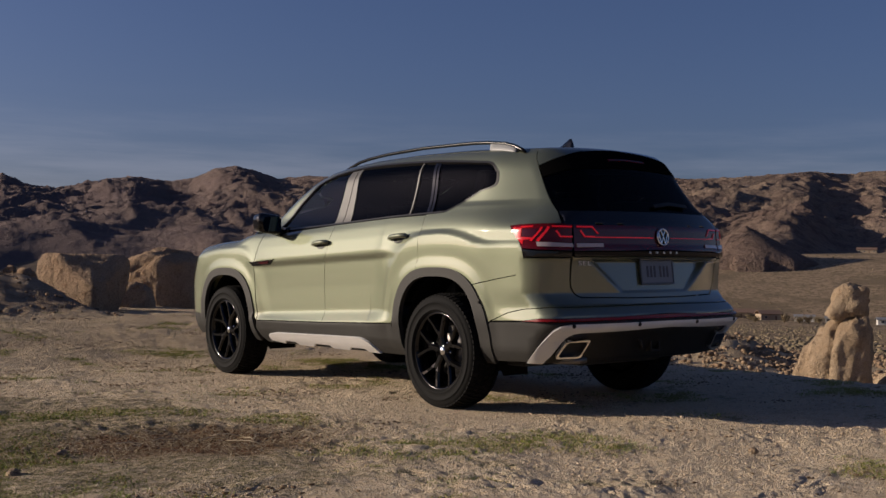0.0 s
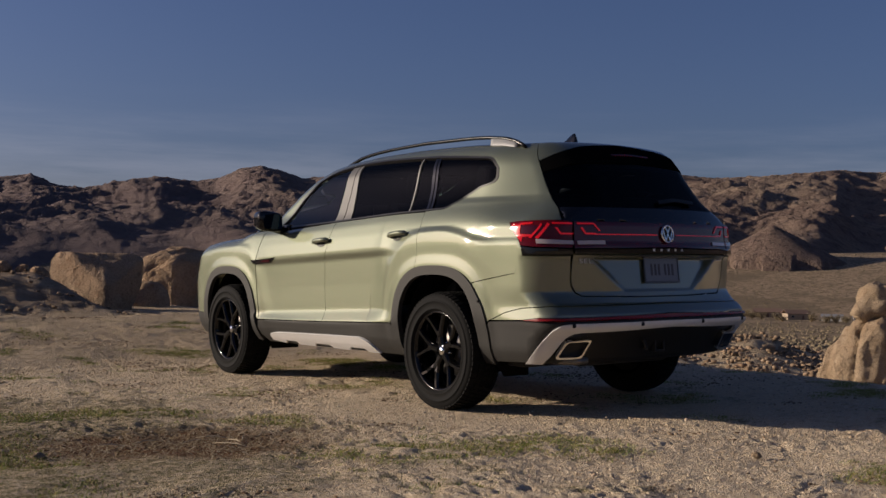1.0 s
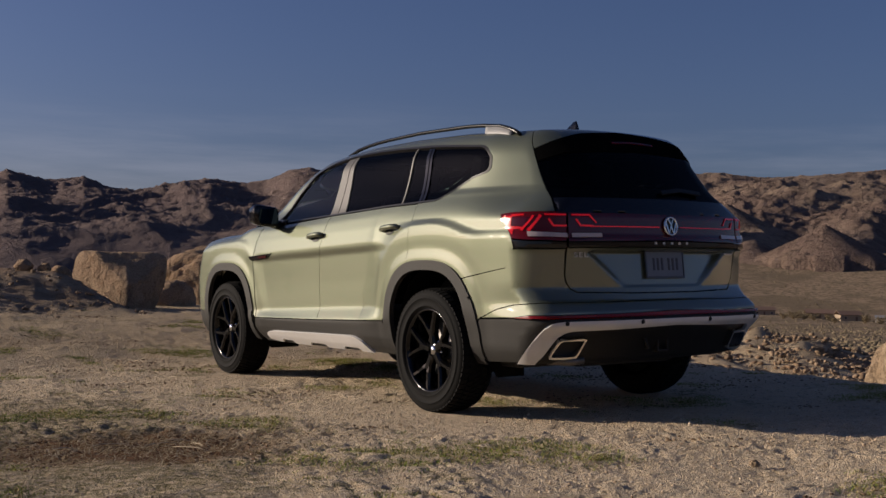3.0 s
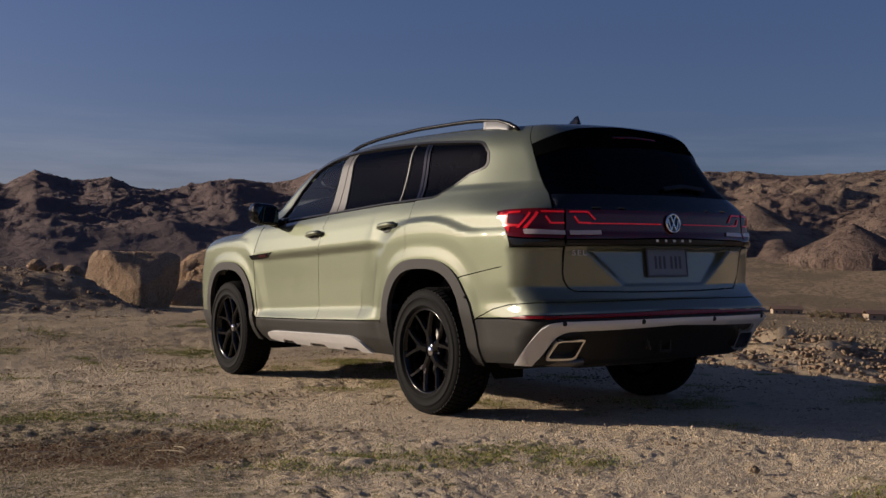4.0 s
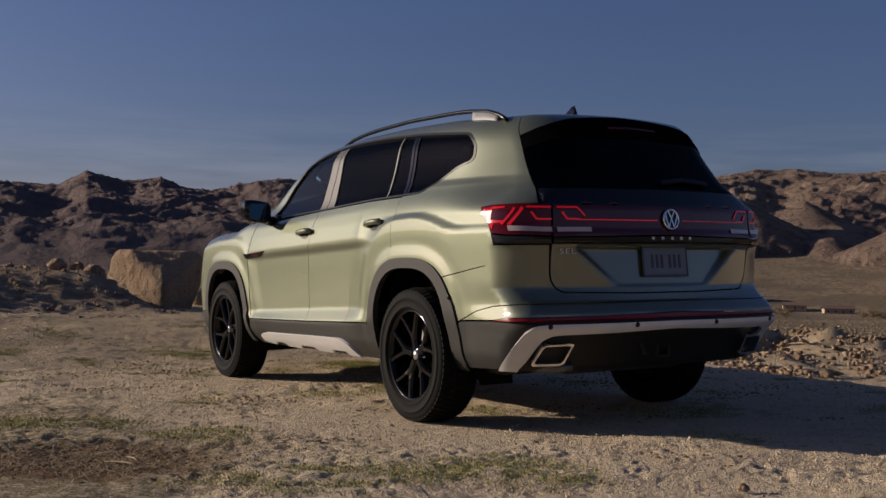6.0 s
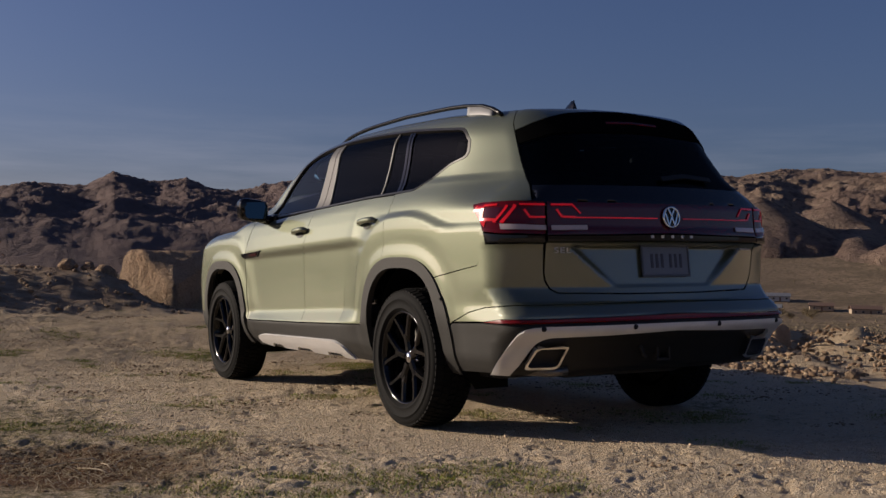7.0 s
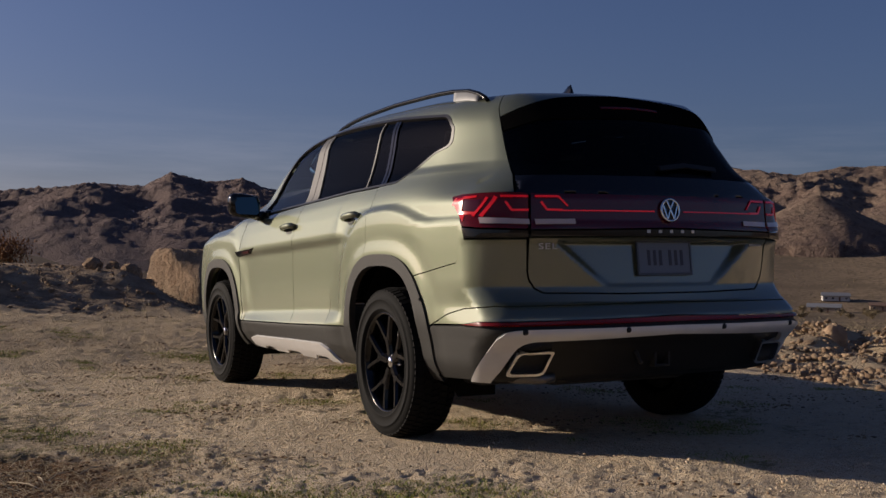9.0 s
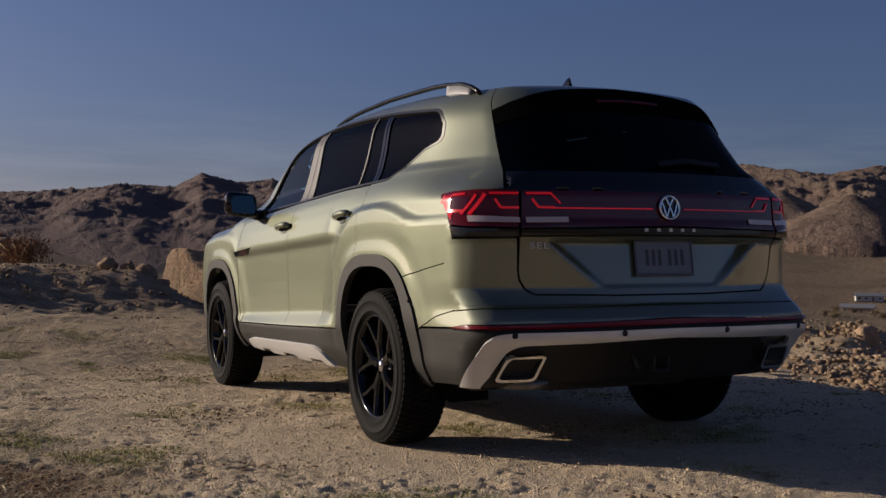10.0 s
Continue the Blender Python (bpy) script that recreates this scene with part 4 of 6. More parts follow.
def rear_many(xz):
    """Points of the tail at (x, z) and their normals."""
    xz = np.asarray(xz, float)
    lo, hi = np.full(len(xz), 0.4), np.full(len(xz), 1.4)
    for _ in range(26):
        m = (lo + hi) / 2
        out = body(xz[:, 0], -m, xz[:, 1]) > 0
        hi, lo = np.where(out, m, hi), np.where(out, lo, m)
    p = np.column_stack([xz[:, 0], -(lo + hi) / 2, xz[:, 1]])
    return p, normal_at(p)


def rear_at(x, z):
    p, n0 = rear_many([(x, z)])
    return Vector(p[0].tolist()), Vector(n0[0].tolist())


def stroke(name, pts, width, material, parent, lift=0.008, thick=0.004, label="", steps=10):
    """A flat band along (x, z) points of the tail."""
    line = []
    for (x0, z0), (x1, z1) in zip(pts, pts[1:]):
        for t in np.linspace(0, 1, steps, endpoint=False):
            line.append((x0 + (x1 - x0) * t, z0 + (z1 - z0) * t))
    line.append(pts[-1])
    bm = bmesh.new()
    spots = []
    for i, (x, z) in enumerate(line):
        a, b = line[max(i - 1, 0)], line[min(i + 1, len(line) - 1)]
        d = Vector((b[0] - a[0], b[1] - a[1])).normalized()
        w = Vector((-d.y, d.x)) * width / 2
        spots += [(x - w.x, z - w.y), (x + w.x, z + w.y)]
    P, N = rear_many(spots)
    rows = []
    for i in range(0, len(spots), 2):
        rows.append([bm.verts.new(P[i + k] + N[i + k] * (lift + l)) for k, l in ((0, 0.0), (0, thick), (1, thick), (1, 0.0))])
    for p, q_ in zip(rows, rows[1:]):
        for j in range(4):
            bm.faces.new((p[j], p[(j + 1) % 4], q_[(j + 1) % 4], q_[j]))
    bm.faces.new(rows[0])
    bm.faces.new(rows[-1][::-1])
    bmesh.ops.recalc_face_normals(bm, faces=bm.faces)
    return part(name, bm, material, parent, label)


# lamp graphics: glowing tubes, clear lower lenses
for sx in (-1, 1):
    lamp = tail_light[0 if sx < 0 else 1]
    glow = RED_GLOW if sx < 0 else RED_DIM
    stroke("light_tube", [(sx * 0.800, 1.180), (sx * 0.695, 1.180)], 0.007, glow, lamp, label="glowing red light tube")
    stroke("light_tube", [(sx * 0.815, 1.178), (sx * 0.868, 1.090)], 0.011, glow, lamp, label="glowing red light tube")
    stroke("light_tube", [(sx * 0.842, 1.176), (sx * 0.888, 1.092)], 0.007, glow, lamp, label="glowing red light tube")
    stroke("light_tube", [(sx * 0.785, 1.158), (sx * 0.765, 1.120), (sx * 0.695, 1.120)], 0.0095, glow, lamp, label="glowing red light tube")
    stroke("clear_lens", [(sx * 0.875, 1.072), (sx * 0.695, 1.066)], 0.026, WHITE_LENS, lamp, label="clear reversing lens")
    stroke("light_tube", [(sx * 0.665, 1.180), (sx * 0.560, 1.180), (sx * 0.520, 1.138)], 0.007, glow, band, label="glowing red light tube")
    stroke("light_tube", [(sx * 0.640, 1.158), (sx * 0.615, 1.122), (sx * 0.545, 1.120)], 0.0095, glow, band, label="glowing red light tube")
    stroke("light_line", [(sx * 0.560, 1.118), (sx * 0.085, 1.118)], 0.0055, glow, band, label="thin glowing red line", steps=24)
    stroke("clear_lens", [(sx * 0.670, 1.066), (sx * 0.490, 1.068)], 0.026, WHITE_LENS, band, label="clear reversing lens")

both("lit_panel", [(-0.586, 1.150), (-0.602, 1.181), (-0.686, 1.185), (-0.686, 1.177), (-0.640, 1.172), (-0.637, 1.120), (-0.684, 1.114), (-0.684, 1.103), (-0.648, 1.100), (-0.646, 1.070), (-0.634, 1.086), (-0.601, 1.146)], RED_PANEL, tail_light, "bright red outer lamp panel", step=0.015, gap=0.0, lift=0.009, depth=0.004)
both("lamp_recess", [(-0.641, 1.168), (-0.700, 1.170), (-0.690, 1.120), (-0.641, 1.122)], RED_BAND, tail_light, "dark red lamp recess", step=0.015, gap=0.001, lift=0.008, depth=0.004)

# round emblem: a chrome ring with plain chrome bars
pe, ne = rear_at(0.0001, 1.125)
emb = empty("round_emblem")
emb.parent = gate
tagged(emb, "round chrome emblem")
tilt = Matrix.Translation(pe + ne * 0.012) @ Vector((0, -1, 0)).rotation_difference(ne).to_matrix().to_4x4()
bm = bmesh.new()
R0, n = 0.056, 48
rows = []
for r, d in ((R0, 0.0), (R0, -0.008), (R0 - 0.003, -0.011), (R0 - 0.008, -0.011), (R0 - 0.010, -0.008), (R0 - 0.010, 0.0)):
    rows.append([bm.verts.new((r * math.cos(2 * math.pi * i / n), d, r * math.sin(2 * math.pi * i / n))) for i in range(n)])
for p, q_ in zip(rows, rows[1:]):
    for i in range(n):
        bm.faces.new((p[i], p[(i + 1) % n], q_[(i + 1) % n], q_[i])).smooth = True
bmesh.ops.recalc_face_normals(bm, faces=bm.faces)
bm.transform(tilt)
part("emblem_ring", bm, CHROME, emb)
bm = bmesh.new()
disc = [bm.verts.new((R0 * 0.9 * math.cos(2 * math.pi * i / n), -0.002, R0 * 0.9 * math.sin(2 * math.pi * i / n))) for i in range(n)]
bm.faces.new(disc)
bm.transform(tilt)
part("emblem_disc", bm, GLOSS_BLACK, emb)
for x0, z0_, x1, z1_ in ((-0.048, 0.026, -0.022, -0.050), (0.048, 0.026, 0.022, -0.050), (-0.022, -0.050, 0.0, 0.004), (0.022, -0.050, 0.0, 0.004), (-0.024, 0.050, 0.0, 0.008), (0.024, 0.050, 0.0, 0.008)):
    x0, z0_, x1, z1_ = (c * R0 / 0.066 for c in (x0, z0_, x1, z1_))
    d = Vector((x1 - x0, 0, z1_ - z0_))
    ang = math.atan2(d.z, d.x)
    box("emblem_bar", (-d.length / 2, -0.010, -0.0038), (d.length / 2, -0.003, 0.0038), CHROME, emb, 0.0015, m=tilt @ Matrix.Translation(((x0 + x1) / 2, 0, (z0_ + z1_) / 2)) @ Matrix.Rotation(-ang, 4, "Y"))

# model name below the emblem as five plain chrome bars
for i in range(5):
    stroke("name_bar", [(-0.128 + i * 0.064 - 0.0085, 1.026), (-0.128 + i * 0.064 + 0.0085, 1.026)], 0.014, NAME, gate, 0.009, 0.003, steps=2)
# trim letters
cu = bpy.data.curves.new("letters", "FONT")
cu.body, cu.size, cu.extrude, cu.align_x, cu.align_y = "SEL", 0.046, 0.0015, "CENTER", "CENTER"
cu.space_character = 1.12
tmp = bpy.data.objects.new("letters", cu)
me = bpy.data.meshes.new_from_object(tmp)
bpy.data.objects.remove(tmp)
ps, ns = rear_at(-0.607, 0.958)
yaw = math.atan2(ns.x, -ns.y)
me.transform(Matrix.Translation(ps + ns * 0.009) @ Matrix.Rotation(yaw, 4, "Z") @ Matrix.Rotation(radians(90), 4, "X") @ Matrix.Diagonal((1.25, 0.85, 1, 1)))
me.materials.clear()
part("trim_letters", me, NAME, gate, "raised chrome letters")
stroke("drive_badge", [(0.56, 0.966), (0.655, 0.966)], 0.010, NAME, gate, 0.004, 0.003, steps=4)

# number plate with dark bars
pp, pn = rear_at(0.012, 0.903)
tl = Matrix.Translation(pp + pn * 0.010) @ Vector((0, -1, 0)).rotation_difference(pn).to_matrix().to_4x4()
plate = empty("number_plate")
plate.parent = gate
tagged(plate, "pale grey number plate in a dark frame")
box("plate_sheet", (-0.153, -0.004, -0.076), (0.153, 0.002, 0.076), PLATE, plate, 0.002, m=tl)
for lo, hi in (((-0.160, -0.008, 0.070), (0.160, 0.002, 0.082)), ((-0.160, -0.008, -0.082), (0.160, 0.002, -0.070)), ((-0.160, -0.008, -0.070), (-0.149, 0.002, 0.070)), ((0.149, -0.008, -0.070), (0.160, 0.002, 0.070))):
    box("plate_frame", lo, hi, PLATE_EDGE, plate, 0.002, m=tl)
for i in range(6):
    x = -0.092 + i * 0.034 + (0.022 if i > 2 else 0)
    box("plate_bar", (x - 0.008, -0.006, -0.036), (x + 0.008, -0.003, 0.036), INK, plate, m=tl)

# bumper sensors, exhaust tips, tow hitch, wiper
for x in (-0.765, -0.275, 0.275, 0.765):
    p, n0 = rear_at(x, 0.580)
    bm = lathe([(0.0001, 0.004), (0.011, 0.004), (0.013, 0.0), (0.013, -0.01)], 20)
    bm.transform(Matrix.Translation(p + n0 * 0.0145) @ Vector((1, 0, 0)).rotation_difference(n0).to_matrix().to_4x4())
    part("parking_sensor", bm, DARK, CAR, "dark parking sensor")
tip_out = rounded([(-0.757, 0.392, 0.02), (-0.799, 0.508, 0.025), (-0.900, 0.517, 0.02), (-0.872, 0.392, 0.025)])
tip_mid = tip_out.mean(0)
tip_in = tip_mid + (tip_out - tip_mid) * (0.84, 0.80)
ring = list(map(tuple, tip_out)) + [tuple(tip_out[0]), tuple(tip_in[0])] + list(map(tuple, tip_in[::-1]))
tips = both("exhaust_tip", ring, CHROME, CAR, "chrome exhaust trim", step=0.02, gap=0.0003, lift=0.034, depth=0.06)
both("tip_mouth", tip_in, VALANCE, tips, step=0.03, gap=0.0, lift=0.004)
for lo, hi in (((-0.045, -1.03, 0.395), (-0.033, -0.95, 0.485)), ((0.033, -1.03, 0.395), (0.045, -0.95, 0.485)), ((-0.033, -1.03, 0.473), (0.033, -0.95, 0.485)), ((-0.033, -1.03, 0.395), (0.033, -0.95, 0.407))):
    box("tow_socket", lo, hi, DARK, CAR, 0.003)
p, n0 = rear_at(0.02, 1.330)
stroke("rear_wiper", [(0.0001, 1.315), (0.16, 1.335), (0.36, 1.322)], 0.022, VALANCE, gate, 0.012, 0.010, label="black rear wiper", steps=8)

part("exhaust_pipe", tube([(-0.76, -0.76, 0.375), (-0.70, -0.85, 0.360), (-0.62, -0.91, 0.356), (-0.54, -0.93, 0.362)], [0.020, 0.024, 0.024, 0.022], 14), STEEL, CAR, "dull steel exhaust pipe")
part("tow_eye", tube([(-0.155, -0.98, 0.49), (-0.160, -1.04, 0.47), (-0.150, -1.05, 0.43), (-0.125, -1.03, 0.42), (-0.115, -0.98, 0.43)], 0.010, 8), DARK, CAR, "dark tow eye")

# cabin: floor, dash, three rows of seats
cabin = empty("cabin")
cabin.parent = CAR
tagged(cabin, "dark cabin interior")
box("cabin_floor", (-0.80, -0.80, 0.50), (0.80, 2.5, 0.56), CABIN, cabin)
box("side_wall", (-0.80, -0.50, 0.92), (-0.78, 2.3, 1.16), CABIN, cabin)
box("side_wall", (0.78, -0.50, 0.92), (0.80, 2.3, 1.16), CABIN, cabin)
box("dashboard", (-0.78, 1.95, 0.80), (0.78, 2.45, 1.18), CABIN, cabin, 0.05)
box("headliner", (-0.55, -0.45, 1.655), (0.55, 1.40, 1.67), CABIN, cabin)
box("tail_wall", (-0.62, -0.86, 0.45), (0.62, -0.82, 1.15), CABIN, cabin)


def seat(x, y, w):
    s = empty("car_seat")
    s.parent = cabin
    tip_back = Matrix.Translation((x, y, 0.82)) @ Matrix.Rotation(radians(14), 4, "X")
    box("seat_cushion", (x - w / 2, y - 0.02, 0.66), (x + w / 2, y + 0.52, 0.84), CABIN, s, 0.05)
    box("seat_back", (-w / 2, -0.09, 0.0), (w / 2, 0.06, 0.58), CABIN, s, 0.05, m=tip_back)
    box("headrest", (-0.13, -0.06, 0.62), (0.13, 0.05, 0.80), CABIN, s, 0.04, m=tip_back)


for y, xs in ((1.10, (-0.40, 0.40)), (0.22, (-0.45, 0.0, 0.45)), (-0.45, (-0.38, 0.38))):
    for x in xs:
        seat(x, y, 0.42 if len(xs) == 3 else 0.52)

# ---- the ground: one sheet from the parking place over the brow and the valley to the hills ----
def fbm(x, y, scale, octaves=4, seed=0.0):
    return np.array([noise.fractal(Vector((a / scale + seed, b / scale - seed, seed)), 1.0, 2.0, octaves) for a, b in zip(np.ravel(x), np.ravel(y))]).reshape(np.shape(x))


def ground_height(x, y, rough=True):
    """The lie of the land without its fine relief."""
    r = np.hypot(x, y)
    z = 0.029 * np.clip(x + 0.93, 0, 3.0) * smooth(9, 4, np.abs(y))
    z = z + 0.27 * smooth(3.8, 9.3, y) * smooth(6, 3, x)
    z = z + 0.57 * smooth(1.0, -0.3, x + 0.06 * (y - 11) + 0.15 * np.sin(y * 2.1)) * smooth(8.5, 11.3, y + 0.10 * np.sin(x * 2.3 + 1) + 0.05 * np.sin(x * 6.1)) * smooth(40, 22, y)
    z = z + 0.05 * smooth(-3.0, -8.0, y)
    # brow to the right and beyond the boulders, then a bench, the valley and the fan that climbs to the hills
    brow = np.maximum(x - 2.9 - 0.16 * np.clip(y, 0, 14), (y - 19) * 0.8)
    brow = np.where(x < -12, np.maximum(brow, (-12 - x) * 0.2 - 3), brow)
    behind = smooth(-4, -14, y)
    away = smooth(25, 130, r)
    brow = brow * (1 - away) + (r - 15) * away
    fall = np.interp(brow, (0, 0.8, 3, 8, 24, 60, 120, 200, 330, 470, 600, 860, 1150, 1620, 4000), (0, -0.12, -0.9, -2.4, -3.5, -4.2, -5.6, -8.0, -11.5, -14.0, -13.7, 27, 40, 72, 100))
    turn = np.degrees(np.arctan2(x + 4.5, y + 5.6))
    lump = 0.45 * np.sin(x * 0.71 + 1.3 * np.sin(y * 0.31)) * np.sin(y * 0.63 + 1.1 * np.sin(x * 0.37)) + 0.25 * np.sin(x * 1.7 + y * 0.9) * np.sin(y * 1.9 - x * 0.6)
    fall = fall + (1.3 + 1.7 * lump) * np.exp(-((r - 78) / 20) ** 2) * smooth(36, 41, turn) * smooth(57, 51, turn)
    return z * smooth(60, 20, r) + fall * (1 - behind * smooth(200, 40, r))


def build_ground():
    az = np.radians(np.concatenate([np.arange(-180, -12, 4.0), np.arange(-12, 72, 0.2), np.arange(72, 180, 4.0)]))
    rad = np.concatenate([[0.0], np.arange(0.3, 5.5, 0.023), np.arange(5.5, 10, 0.035), np.arange(10, 16, 0.08), np.geomspace(16, 70, 60)[1:], np.geomspace(70, 1700, 90)[1:], np.geomspace(1700, 5000, 10)[1:]])
    A, R = np.meshgrid(az, rad, indexing="ij")
    cx, cy = -2.6, -3.6
    X, Y = cx + R * np.sin(A), cy + R * np.cos(A)
    Z = ground_height(X, Y)
    near = R < 90
    bumps = np.zeros_like(Z)
    sel = near & (A > radians(-40)) & (A < radians(110))
    bumps[sel] = 0.022 * fbm(X[sel], Y[sel], 0.9, 4, 3.1) + 0.05 * fbm(X[sel], Y[sel], 4.0, 3, 8.2) * smooth(4, 12, np.hypot(X[sel], Y[sel]))
    close = (R < 12) & (A > radians(-45)) & (A < radians(100))
    grain = fbm(X[close], Y[close], 0.065, 3, 12.4)
    lumps = fbm(X[close], Y[close], 0.42, 3, 5.5)
    ridge = np.clip(1 - np.abs(grain) * 2.4, 0, 1)
    bumps[close] += 0.005 * ridge * smooth(-0.3, 0.3, lumps) + 0.0095 * grain * (0.6 + 0.9 * smooth(-0.2, 0.5, lumps)) + 0.007 * lumps
    bank = (R < 32) & (Y > 7.8) & (X < 2.0) & (A > radians(-45))
    bumps[bank] += (0.030 * fbm(X[bank], Y[bank], 0.9, 3, 31.3) + 0.024 * fbm(X[bank], Y[bank], 0.16, 4, 14.6)) * smooth(7.8, 9.2, Y[bank]) * smooth(2.0, 0.8, X[bank])
    under = smooth(0.3, 1.2, np.minimum(np.minimum(np.hypot(X + 0.9, Y), np.hypot(X + 0.9, Y - 2.98)), np.minimum(np.hypot(X - 0.9, Y), np.hypot(X - 0.9, Y - 2.98))))
    Z = Z + bumps * (0.15 + 0.85 * under)
    # the shallow dug patch
    Z = Z - 0.03 * np.exp(-((X + 2.95) / 0.6) ** 2 - ((Y + 0.55) / 0.5) ** 2)
    na, nr = A.shape
    verts = np.stack([X.ravel(), Y.ravel(), Z.ravel()], 1)
    i = np.arange(na)[:, None] * nr + np.arange(nr - 1)[None]
    j = ((np.arange(na) + 1) % na)[:, None] * nr + np.arange(nr - 1)[None]
    quads = np.stack([i, i + 1, j + 1, j], -1).reshape(-1, 4)
    me = bpy.data.meshes.new("ground")
    me.vertices.add(len(verts))
    me.vertices.foreach_set("co", verts.ravel())
    me.loops.add(quads.size)
    me.loops.foreach_set("vertex_index", quads.ravel())
    me.polygons.add(len(quads))
    me.polygons.foreach_set("loop_start", np.arange(len(quads)) * 4)
    me.polygons.foreach_set("use_smooth", np.ones(len(quads), bool))
    me.update()
    me.validate()
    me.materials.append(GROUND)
    return tagged(new("ground", me), "tan granite sand with sparse weeds and a valley beyond", "ground", kind="structure")


build_ground()

# ---- hills on the far side of the valley ----
RIDGE_AZ = (-40, -20, -8, 4, 7.9, 10.3, 12.2, 13.5, 15.5, 17, 18.3, 19.3, 20.8, 22.9, 24.8, 26, 27, 28, 28.9, 30.1, 31.5, 34, 38, 40.7, 42.8, 44.6, 46.7, 48.6, 50.3, 52.8, 54.4, 56.5, 58.3, 60, 70, 85, 110)
RIDGE_EL = (2.2, 3.0, 3.2, 3.35, 3.7, 4.1, 4.06, 4.8, 4.33, 4.6, 4.1, 4.05, 4.33, 4.8, 4.66, 4.85, 5.37, 5.55, 5.39, 5.0, 5.2, 5.2, 5.5, 5.8, 5.42, 5.22, 5.6, 5.66, 5.4, 5.4, 5.56, 5.77, 5.64, 5.76, 5.4, 4.5, 3.0)


def hill_mat():
    k = Mat("hill_rock")
    p = k.coords()
    n1, n2, n3, n4 = k.noise(0.008, 5, 0.6, p), k.noise(0.04, 6, 0.7, p), k.noise(0.14, 6, 0.75, p), k.noise(0.45, 4, 0.7, p)
    col = k.mix(k.step(n1, 0.35, 0.65), (0.215, 0.15, 0.118), (0.30, 0.225, 0.165))
    col = k.mix(k.step(n2, 0.48, 0.66), col, (0.15, 0.105, 0.086))
    col = k.mix(k.math("MULTIPLY", k.step(n3, 0.50, 0.64), 0.75), col, (0.075, 0.057, 0.05))
    col = k.mix(k.math("MULTIPLY", k.step(n4, 0.52, 0.64), 0.6), col, (0.28, 0.215, 0.16))
    # shade and purple haze on the northern hills, painted into the rock's colour
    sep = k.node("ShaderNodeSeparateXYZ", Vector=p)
    north_shade = k.step(k.math("DIVIDE", sep.outputs["X"], sep.outputs["Y"]), 0.85, 0.35)
    col = k.mix(k.math("MULTIPLY", north_shade, 0.72), col, k.mix(n3, (0.115, 0.086, 0.090), (0.20, 0.155, 0.150)))
    h = k.math("ADD", k.math("MULTIPLY", n2, 2.0), k.math("ADD", n3, k.math("MULTIPLY", n4, 0.5)))
    return k.out(color=col, rough=0.95, spec=0.1, normal=k.bump(h, 0.9, 5.5))


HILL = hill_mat()


